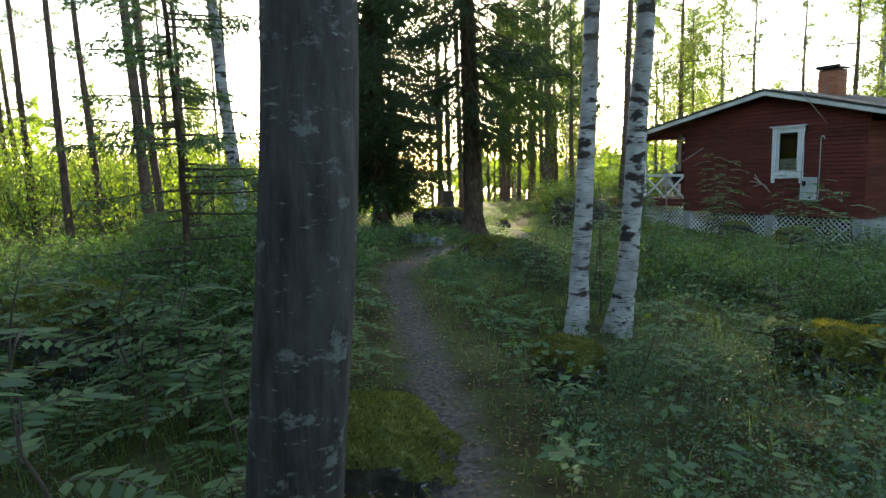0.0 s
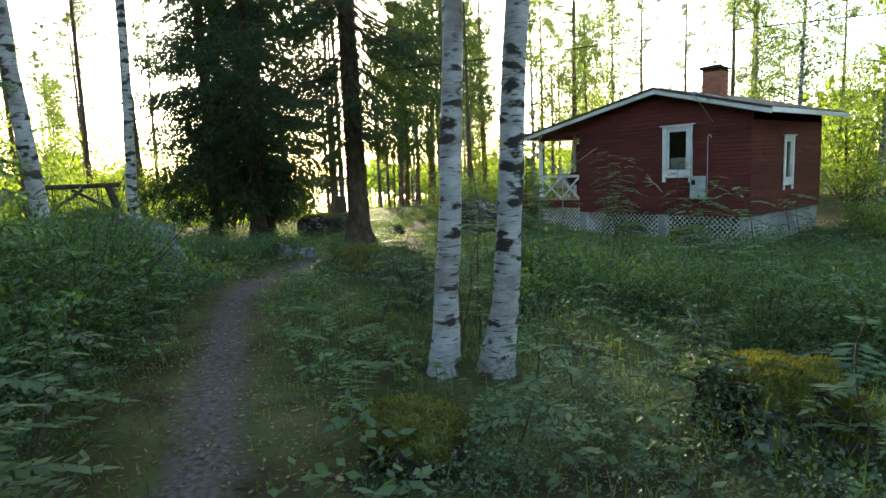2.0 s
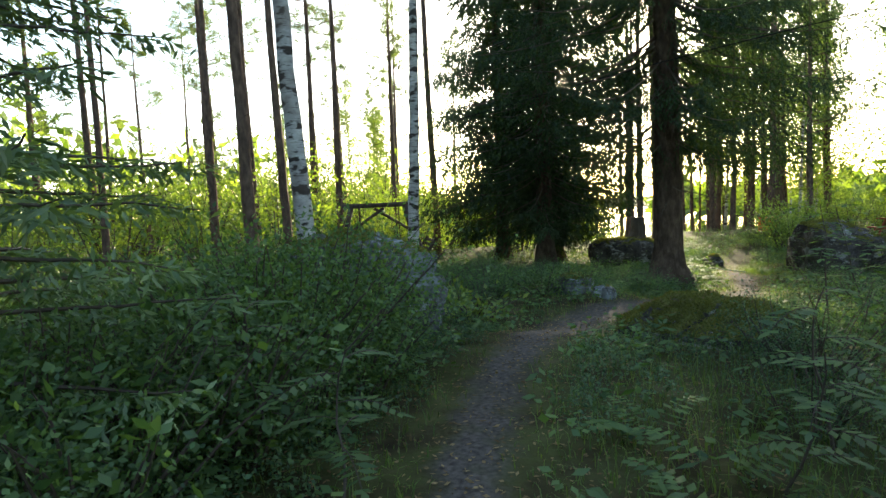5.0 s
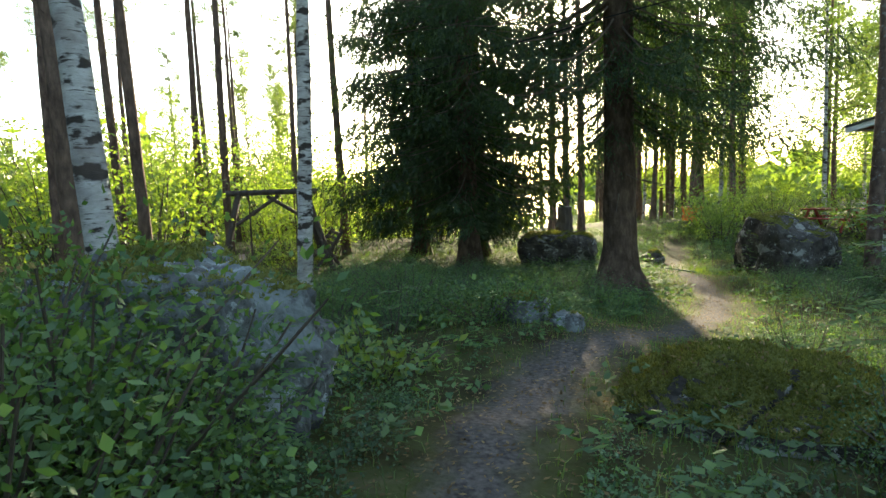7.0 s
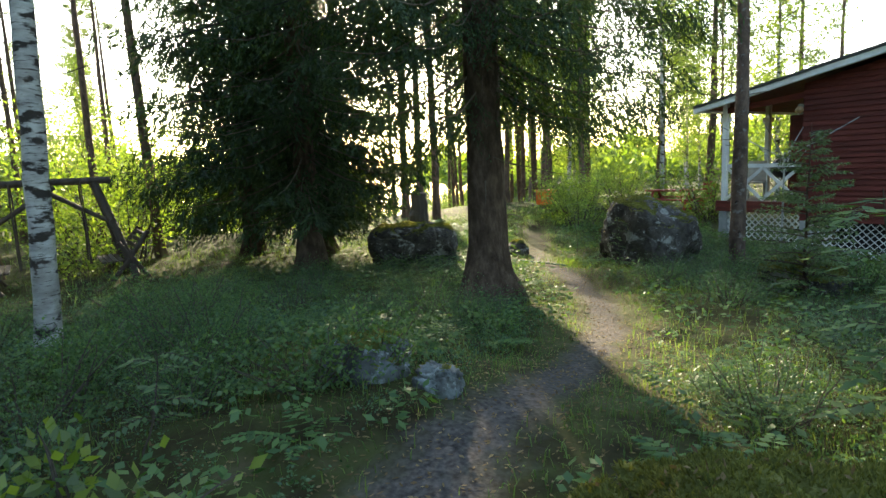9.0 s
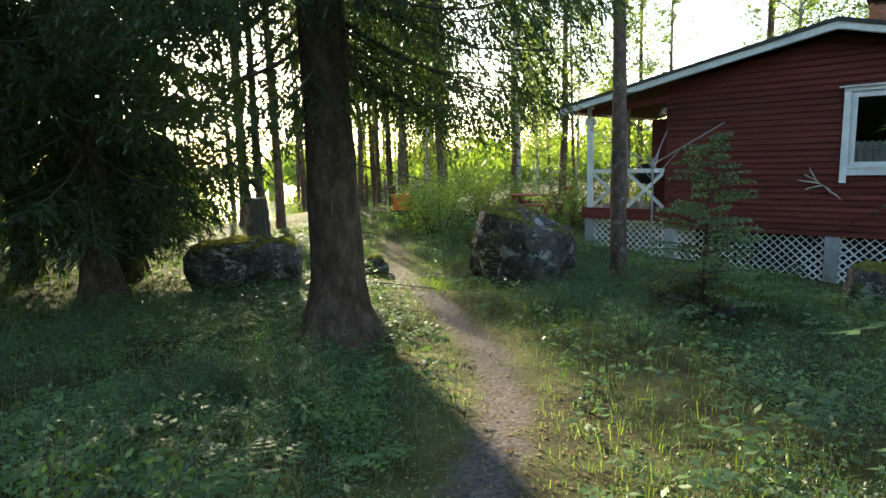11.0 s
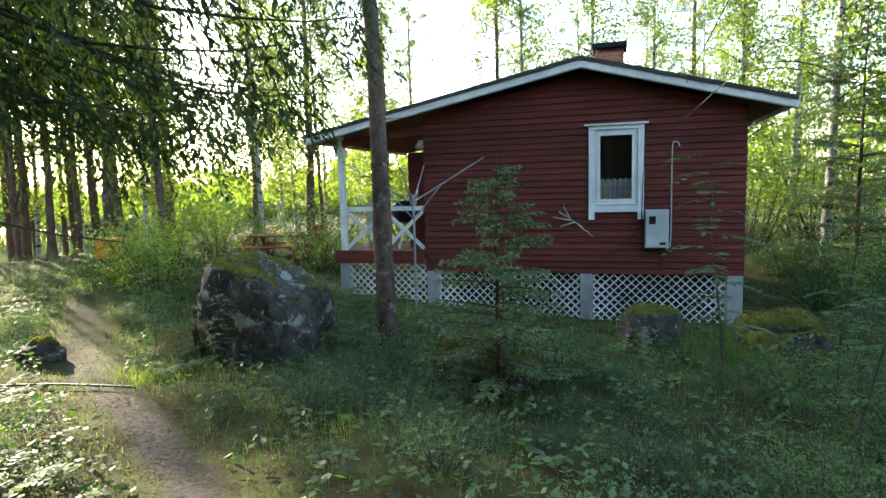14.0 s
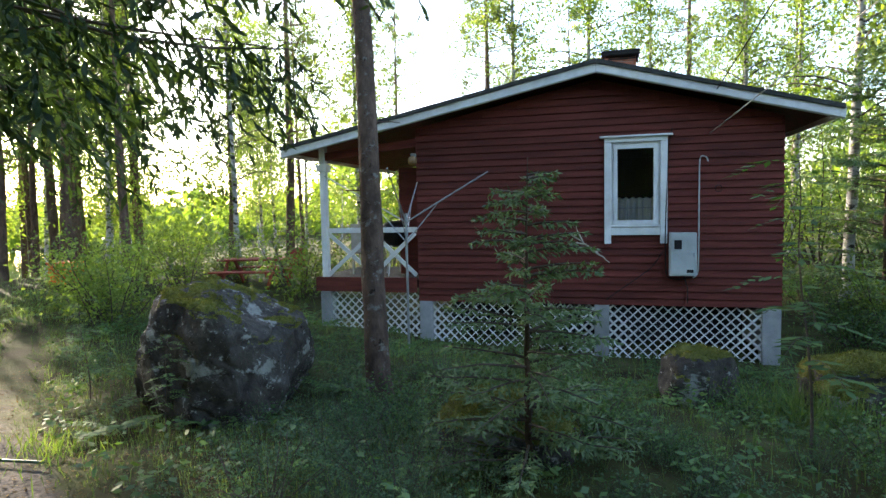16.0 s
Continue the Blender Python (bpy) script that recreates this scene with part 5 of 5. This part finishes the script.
part("stand", box(Geo(), (-0.2, -0.2, -0.1), (0.2, 0.2, 0.2)), OLDWOOD, tub)
pt = thing("picnic_table", on_ground(-21.6, 24.9), "red-brown picnic table with benches beyond the porch", "picnic table", rz=10)
part("tabletop", box(Geo(), (-0.9, -0.35, 0.7), (0.9, 0.35, 0.75), bevel=0.01), REDPLANK, pt)
for y in (-0.75, 0.75):
    part("bench", box(Geo(), (-0.9, y - 0.14, 0.42), (0.9, y + 0.14, 0.46), bevel=0.01), REDPLANK, pt)
for x in (-0.65, 0.65):
    for s in (-1, 1):
        part("leg", beam(Geo(), (x, s * 0.75, 0.0), (x, s * 0.2, 0.7), 0.05, 0.1), REDPLANK, pt)
    part("rail", beam(Geo(), (x, -0.85, 0.38), (x, 0.85, 0.38), 0.04, 0.09), REDPLANK, pt)
chairg = thing("garden_chair", on_ground(-20.7, 25.2), "red wooden garden chair beside the picnic table", "chair", rz=-20)
part("seat", box(Geo(), (-0.3, -0.3, 0.42), (0.3, 0.3, 0.47), bevel=0.01), REDPLANK, chairg)
part("backrest", box(Geo(), (-0.3, 0.27, 0.47), (0.3, 0.31, 1.0), bevel=0.01), REDPLANK, chairg)
for x in (-0.26, 0.26):
    for y in (-0.26, 0.26):
        part("leg", box(Geo(), (x - 0.03, y - 0.03, -0.03), (x + 0.03, y + 0.03, 0.42)), REDPLANK, chairg)
st = thing("broken_stump", on_ground(-25.4, 16.6), "tall grey broken tree stump", "stump")
part("stump", tube(Geo(), ramble(g, (0, 0, -0.1), (0.06, 0, 1.2), 8, 0.01), np.linspace(0.34, 0.24, 8), 12, 0.05), OLDWOOD, st)
pole = tube(Geo(), ramble(g, (-10.2, 14.2, 0.3), (-9.75, 14.3, 2.35), 8, 0.01), np.linspace(0.012, 0.006, 8), 6)
tagged(part("thin_stick", pole, TWIG), "thin dark stick standing in the grass", "stick")
hose = Geo()
hp = [(-16.6, 14.2), (-17.6, 14.1), (-18.6, 13.6), (-19.4, 13.4)]
cable(hose, [on_ground(x, y, 0.05) for x, y in hp], 0.012)
tagged(part("garden_hose", hose, plain("hose", (0.03, 0.08, 0.06))), "dark green garden hose lying across the path", "hose")

grill = thing("kettle_grill", (-16.15, Y0 + 0.55, 1.2), "black kettle barbecue standing on the porch", "barbecue")
for a in (0.4, 2.5, 4.6):
    part("leg", tube(Geo(), [(0.3 * math.cos(a), 0.3 * math.sin(a), 0), (0.12 * math.cos(a), 0.12 * math.sin(a), 0.62)], 0.012, 6), METAL, grill)
prof = [(0.03, 0.52), (0.2, 0.58), (0.29, 0.72), (0.3, 0.8), (0.3, 0.82), (0.27, 0.92), (0.16, 1.0), (0.02, 1.02)]
BLACK = plain("black_enamel", (0.012, 0.012, 0.013), 0.3)
for nm, rows in (("bowl", prof[:5]), ("lid", prof[4:])):
    part(nm, tube(Geo(), [(0, 0, h) for r, h in rows], [r for r, h in rows], 20), BLACK, grill, smooth=True)
part("handle", tube(Geo(), [(-0.06, 0, 1.03), (-0.05, 0, 1.08), (0.05, 0, 1.08), (0.06, 0, 1.03)], 0.01, 6), OLDWOOD, grill)
seat = thing("porch_chair", (-16.9, Y0 + 0.75, 1.2), "folded wooden porch chair with slanting back", "chair", rz=25)
part("seat", box(Geo(), (-0.22, -0.22, 0.4), (0.22, 0.22, 0.44), bevel=0.008), PALEWOOD, seat)
part("backrest", beam(Geo(), (0, 0.2, 0.44), (0, 0.42, 0.95), 0.42, 0.025), PALEWOOD, seat)
for x in (-0.19, 0.19):
    part("leg", beam(Geo(), (x, -0.2, 0.0), (x, 0.2, 0.42), 0.03, 0.04), PALEWOOD, seat)
    part("leg", beam(Geo(), (x * 0.9, 0.2, 0.0), (x * 0.9, -0.2, 0.42), 0.03, 0.04), PALEWOOD, seat)

# ---- undergrowth ----
def scatter(n, seed, lo=(-26, -2), hi=(2, 22), keep=None):
    g = np.random.default_rng(seed)
    x = lo[0] + (hi[0] - lo[0]) * g.random(n)
    y = lo[1] + (hi[1] - lo[1]) * g.random(n)
    ok = (trail(x, y) > 0.14 + 0.26 * g.random(n)) & ~((x > -17.6) & (x < -9.8) & (y > 20.6))
    for sx, sy, far_r, near_r in STONES:
        ok &= np.hypot(x - sx, y - sy) > 0.5 * (far_r + near_r) + 0.08 * g.random(n)
    if keep is not None:
        ok &= keep(x, y, g)
    return x[ok], y[ok], g


def patch(x, y, s, k):
    return np.sin(x * s + 1.3 * k) * np.sin(y * s * 1.1 + 2.1 * k) + 0.6 * np.sin((x + y) * s * 0.7 + k) * np.sin((x - y) * s * 0.6 + 3 * k)


def close(x, y):
    """Nearness to the walked line, 1 on it."""
    return np.clip(1 - (trail(x, y) - 2) / 9, 0.12, 1)


# grass
x, y, g = scatter(300000, 101, keep=lambda x, y, g: g.random(len(x)) < close(x, y) * np.clip(0.55 + 0.5 * patch(x, y, 0.8, 1) + 0.5 * np.exp(-trail(x, y) / 0.6), 0.22, 1))
n = len(x)
z = ground(x, y)
a, L = g.random(n) * 6.28, 0.06 + 0.14 * g.random(n) ** 2
L *= np.clip(0.5 + trail(x, y) * 0.5, 0.4, 1.25)
bend = 0.25 + g.random(n) * 0.9
w = 0.0018 + 0.0022 * g.random(n)
d = np.stack([np.cos(a), np.sin(a), 0 * a], -1)
sd = np.stack([-np.sin(a), np.cos(a), 0 * a], -1)
p0 = np.stack([x, y, z - 0.01], -1)
p1 = p0 + d * (L * bend * 0.25)[:, None] + np.outer(L * 0.6, (0, 0, 1))
p2 = p0 + d * (L * bend * 0.9)[:, None] + np.outer(L * (1 - 0.35 * bend), (0, 0, 1))
v = np.stack([p0 - sd * w[:, None], p0 + sd * w[:, None], p1 + sd * w[:, None] * 0.8, p1 - sd * w[:, None] * 0.8, p2], 1)
geo = Geo()
i = np.arange(n)[:, None] * 5
geo.add(v, i + np.array([[0, 1, 2, 3]]))
geo.f.append(i + np.array([[3, 2, 4]]))
tagged(part("grass", geo, GRASS), "fine green forest grass", "grass", kind="stuff")

# longer grass of the clearing and round the cabin
x, y, g = scatter(70000, 111, lo=(-42, -6), hi=(8, 36), keep=lambda x, y, g: ((y > 17) | (x < -20)) & (g.random(len(x)) < np.clip(0.6 + 0.4 * patch(x, y, 0.5, 3), 0.2, 1)) & ~((x > -15.6) & (x < -9.6) & (y > 20.5) & (y < 26.1)))
n = len(x)
far_grass = leaves(Geo(), np.stack([x, y, ground(x, y) - 0.02], -1), g.standard_normal((n, 3)) * (0.5, 0.5, 0.1) + (0, 0, 1), 0.16 + 0.26 * g.random(n) ** 2, 0.012)
tagged(part("clearing_grass", far_grass, GRASS), "sunlit long grass of the clearing", "grass", kind="stuff")

# bilberry mounds, with dark gaps between them
geo = Geo()
x, y, g = scatter(15000, 102, lo=(-22, 0), hi=(0, 19.5), keep=lambda x, y, g: (g.random(len(x)) < close(x, y) * np.clip(0.42 - 0.8 * patch(x, y, 0.9, 1) + 0.4 * patch(x, y, 2.3, 5), 0.03, 1)) & (trail(x, y) > 0.55))
m = 90
size = (0.1 + 0.13 * g.random(len(x))) * np.clip(0.55 + 0.3 * trail(x, y), 0.6, 1.1)
h = size * (1.0 + 0.9 * g.random(len(x))) * np.clip(1.0 + 0.4 * patch(x, y, 1.6, 9), 0.6, 1.5)
way = unit(g.standard_normal((len(x), m, 3)) * (1, 1, 0.6) + (0, 0, 0.45))
way[..., 2] = np.abs(way[..., 2])
shell = (0.55 + 0.5 * g.random((len(x), m)) ** 0.5)[..., None]
pos = np.stack([x, y, ground(x, y)], -1)[:, None] + way * shell * np.stack([size, size, h], -1)[:, None]
k = len(x) * m
blade = (0.015 + 0.013 * g.random(k)) * np.repeat(0.75 + 0.6 * g.random(len(x)), m)
leaves(geo, pos.reshape(-1, 3), way.reshape(-1, 3) * (1, 1, 0.3) + g.standard_normal((k, 3)) * 0.6, blade, blade * 0.62, way.reshape(-1, 3) * 0.5 + (0, 0, 0.7) + g.standard_normal((k, 3)) * 0.35)
tagged(part("bilberry_shrubs", geo, BILBERRY), "low bilberry shrubs in mounds on the forest floor", "shrubs", kind="stuff")

# broad herbs and ferns
geo = Geo()
x, y, g = scatter(10000, 103, keep=lambda x, y, g: (g.random(len(x)) < close(x, y) * np.clip(0.6 + 0.5 * patch(x, y, 0.55, 4), 0.42, 1)) & (trail(x, y) > 0.38))
m = 9
base = np.stack([x, y, ground(x, y)], -1)
a = g.random((len(x), m)) * 6.28
hh = (0.1 + 0.22 * g.random(len(x)))[:, None] * (0.4 + 0.6 * g.random((len(x), m)))
r0 = 0.09 * g.random((len(x), m))
pos = base[:, None] + np.stack([np.cos(a) * r0, np.sin(a) * r0, hh], -1)
way = np.stack([np.cos(a), np.sin(a), g.standard_normal(a.shape) * 0.25 - 0.1], -1)
k = len(x) * m
leaves(geo, pos.reshape(-1, 3), way.reshape(-1, 3), 0.05 + 0.06 * g.random(k), 0.035 + 0.02 * g.random(k), np.tile((0, 0, 1.0), (k, 1)) + g.standard_normal((k, 3)) * 0.35)
tagged(part("woodland_herbs", geo, HERB), "broad-leaved woodland herbs", "herbs", kind="stuff")

# fronds with paired leaflets
geo = Geo()
x, y, g = scatter(2600, 104, keep=lambda x, y, g: (g.random(len(x)) < close(x, y)) & (trail(x, y) > 0.7) & (patch(x, y, 0.6, 7) > -0.1))
for bx, by in zip(x, y):
    bz = float(ground(bx, by))
    for q in range(int(3 + g.integers(4))):
        a, L = g.random() * 6.28, 0.2 + 0.25 * g.random()
        out, sdv = np.array([np.cos(a), np.sin(a), 0]), np.array([-np.sin(a), np.cos(a), 0])
        s = np.linspace(0.25, 1, 8)
        mid = np.array([bx, by, bz]) + np.outer(s * L, out) + np.outer((0.9 * s - 0.55 * s ** 2) * L, (0, 0, 1))
        for sg in (-1, 1):
            leaves(geo, mid, out * 0.4 + sdv * sg + (0, 0, -0.1), L * 0.34 * (1.15 - 0.8 * s), L * 0.1, np.tile((0, 0, 1.0), (8, 1)) + g.standard_normal((8, 3)) * 0.1)
tagged(part("ferns", geo, HERB), "green ferns and feathered seedlings", "ferns", kind="stuff")

# litter on the ground and trail
geo = Geo()
g = np.random.default_rng(105)
x, y = -20 + 20 * g.random(90000), 1 + 16 * g.random(90000)
ok = trail(x, y) < 0.5 + 2.6 * g.random(len(x)) ** 2
x, y = x[ok], y[ok]
k = len(x)
leaves(geo, np.stack([x, y, ground(x, y) + 0.008], -1), g.standard_normal((k, 3)) * (1, 1, 0.15), 0.02 + 0.03 * g.random(k), 0.006 + 0.016 * g.random(k), np.tile((0, 0, 1.0), (k, 1)) + g.standard_normal((k, 3)) * 0.25)
tagged(part("leaf_litter", geo, STRAW), "dry leaves, needles and bits on the earth", "litter", kind="stuff")

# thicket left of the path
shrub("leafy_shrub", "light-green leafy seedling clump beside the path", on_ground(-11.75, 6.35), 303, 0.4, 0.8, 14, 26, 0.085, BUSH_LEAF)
tuft = Geo()
g = np.random.default_rng(77)
for cx, cy, nn, hh in ((-10.4, 17.1, 420, 0.55), (-10.0, 17.4, 300, 0.5), (-9.2, 15.2, 200, 0.4), (-16.9, 14.6, 260, 0.22), (-3.2, 7.4, 260, 0.45), (-3.4, 6.7, 200, 0.4)):
    x, y = cx + g.standard_normal(nn) * 0.28, cy + g.standard_normal(nn) * 0.28
    d = g.standard_normal((nn, 3)) * (0.4, 0.4, 0.1) + (0, 0, 1)
    leaves(tuft, np.stack([x, y, ground(x, y) - 0.02], -1), d, hh * (0.5 + 0.6 * g.random(nn)), 0.009)
tagged(part("grass_tufts", tuft, GRASS), "tall bright grass tufts", "grass", kind="stuff")
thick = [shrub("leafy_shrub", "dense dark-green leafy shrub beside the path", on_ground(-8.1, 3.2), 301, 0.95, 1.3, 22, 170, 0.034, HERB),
         shrub("leafy_shrub", "broad-leaved green shrub in the undergrowth", on_ground(-7.0, 9.9), 304, 0.8, 1.2, 16, 85, 0.065, HERB),
         shrub("leafy_shrub", "bilberry-leaved low shrub beside the path", on_ground(-9.3, 3.0), 302, 0.75, 1.2, 22, 150, 0.028, BILBERRY)]
g = np.random.default_rng(44)
for k in range(60):
    x, y = -14.5 + 9.5 * g.random(), -0.5 + 5.0 * g.random()
    if trail(x, y) < 1.25 or math.hypot(x + 11.05, y - 5.15) < 1.1 or x > -5.6:
        continue
    copy_thing(thick[k % 3], place_of(x, y, g.random() * 6.28, 0.7 + 0.5 * g.random()))
for x, y, s in ((-9.3, 4.5, 1.15), (-9.0, 4.3, 1.1), (-9.9, 4.6, 1.25), (-9.6, 4.35, 1.3), (-10.0, 4.2, 1.25), (-9.5, 3.9, 1.2), (-9.0, 4.05, 1.1), (-9.7, 3.5, 1.2), (-8.6, 3.6, 1.1), (-9.95, 4.65, 1.0), (-9.6, 5.0, 0.7), (-10.2, 4.5, 1.0), (-9.35, 4.35, 0.8), (-9.0, 4.75, 0.7), (-9.7, 4.5, 0.75), (-8.5, 4.3, 0.85), (-9.9, 4.95, 0.55), (-8.0, 4.0, 0.9), (-7.3, 3.7, 0.85), (-6.6, 3.3, 0.7), (-10.0, 4.1, 0.9)):
    copy_thing(thick[0], place_of(x, y, x * 7, s))
for k in range(46):
    x, y = -10.5 + 7.0 * g.random(), 7.6 + 10.0 * g.random()
    if trail(x, y) > 1.8 and math.hypot(x + 4.45, y - 8.05) > 1.0:
        copy_thing(thick[k % 3], place_of(x, y, g.random() * 6.28, 0.45 + 0.5 * g.random()))
for x, y, s in ((-7.4, 8.3, 0.8), (-8.3, 9.6, 0.9), (-6.6, 9.2, 0.7), (-7.7, 7.4, 0.6), (-9.2, 12.4, 0.8), (-10.6, 13.2, 0.7), (-6.2, 10.9, 0.9), (-11.6, 13.6, 0.55), (-13.8, 14.6, 0.6), (-14.6, 15.1, 0.5), (-13.6, 6.2, 0.7), (-14.4, 7.1, 0.6), (-15.6, 7.4, 0.8), (-13.1, 6.9, 0.5), (-9.6, 14.6, 0.7), (-8.3, 16.9, 0.9), (-14.6, 9.1, 0.5), (-16.3, 8.9, 0.6)):
    copy_thing(thick[2 if s < 0.7 else (0 if x < -9 else 1)], place_of(x, y, x * 5, s))

for k in range(110):
    x, y = -15.5 + 8.0 * g.random(), 9.5 + 8.5 * g.random()
    if trail(x, y) < 0.95 or math.hypot(x + 12.4, y - 10.7) < 1.2 or math.hypot(x + 15.6, y - 11.5) < 1.1:
        continue
    copy_thing(thick[2] if k % 4 else thick[1], place_of(x, y, g.random() * 6.28, 0.25 + 0.4 * g.random() ** 1.5))
for k in range(40):
    x, y = -19 + 6.5 * g.random(), 5.2 + 5.0 * g.random()
    if trail(x, y) < 1.0:
        continue
    copy_thing(thick[k % 3], place_of(x, y, g.random() * 6.28, 0.3 + 0.35 * g.random()))

# leafy growth between the birches and the cabin
g = np.random.default_rng(91)
for k in range(22):
    x, y = -8.6 + 4.2 * g.random(), 10.4 + 5.4 * g.random()
    if trail(x, y) > 4:
        copy_thing(thick[1] if k % 3 else thick[0], place_of(x, y, g.random() * 6.28, 0.4 + 0.45 * g.random()))
for k in range(46):
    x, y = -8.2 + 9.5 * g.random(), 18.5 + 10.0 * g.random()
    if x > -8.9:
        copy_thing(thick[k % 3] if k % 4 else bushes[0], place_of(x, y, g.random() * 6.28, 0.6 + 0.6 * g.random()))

# saplings
saps = [rowan_sapling(on_ground(-8.8, 11.2), 201, 1.3, 12, "rowan sapling with feathered leaves"), rowan_sapling(on_ground(-7.6, 10.2), 202, 0.7, 8, "small rowan seedling with feathered leaves"), rowan_sapling(on_ground(-10.8, 15.8), 203, 2.4, 20, "tall rowan sapling before the cabin wall")]
g = np.random.default_rng(8)
for k in range(95):
    x, y = -11 + 10.5 * g.random(), 5 + 13 * g.random()
    if trail(x, y) < 1.6 or (x > -5.6 and y < 8.6):
        continue
    copy_thing(saps[int(g.integers(2))], place_of(x, y, g.random() * 6.28, 0.6 + 0.7 * g.random()))
for k in range(16):
    x, y = -6.9 + 2.6 * g.random(), 1.6 + 2.0 * g.random()
    if trail(x, y) > 0.7 and math.hypot(x + 4.3, y - 3.5) > 0.6:
        copy_thing(saps[1], place_of(x, y, g.random() * 6.28, 0.8 + 0.6 * g.random()))
for k in range(60):
    x, y = -14 + 12 * g.random(), -1 + 8 * g.random()
    if trail(x, y) < 0.9:
        continue
    copy_thing(saps[1], place_of(x, y, g.random() * 6.28, 0.6 + 0.8 * g.random()))
for n, (x, y) in enumerate([(-5.24, 3.30), (-5.79, 3.69), (-5.25, 4.02), (-6.48, 4.05), (-7.95, 3.94), (-7.26, 4.65), (-6.42, 3.31), (-4.62, 3.66), (-5.80, 4.50), (-4.99, 3.09), (-11.50, 4.98), (-10.39, 4.06), (-5.08, 3.64)]):
    if trail(x, y) > 0.35:
        copy_thing(saps[1], place_of(x, y, n * 1.9, 0.75 + 0.35 * ((n * 5) % 7) / 7))
for x, y, s in ((-9.4, 13.7, 0.95), (-9.9, 14.2, 0.8), (-6.8, 12.8, 0.75), (-7.3, 13.1, 0.7), (-9.6, 16.3, 0.9), (-8.2, 15.2, 0.8), (-17.9, 15.9, 0.5), (-16.3, 15.2, 0.4)):
    copy_thing(saps[2], place_of(x, y, x, s))
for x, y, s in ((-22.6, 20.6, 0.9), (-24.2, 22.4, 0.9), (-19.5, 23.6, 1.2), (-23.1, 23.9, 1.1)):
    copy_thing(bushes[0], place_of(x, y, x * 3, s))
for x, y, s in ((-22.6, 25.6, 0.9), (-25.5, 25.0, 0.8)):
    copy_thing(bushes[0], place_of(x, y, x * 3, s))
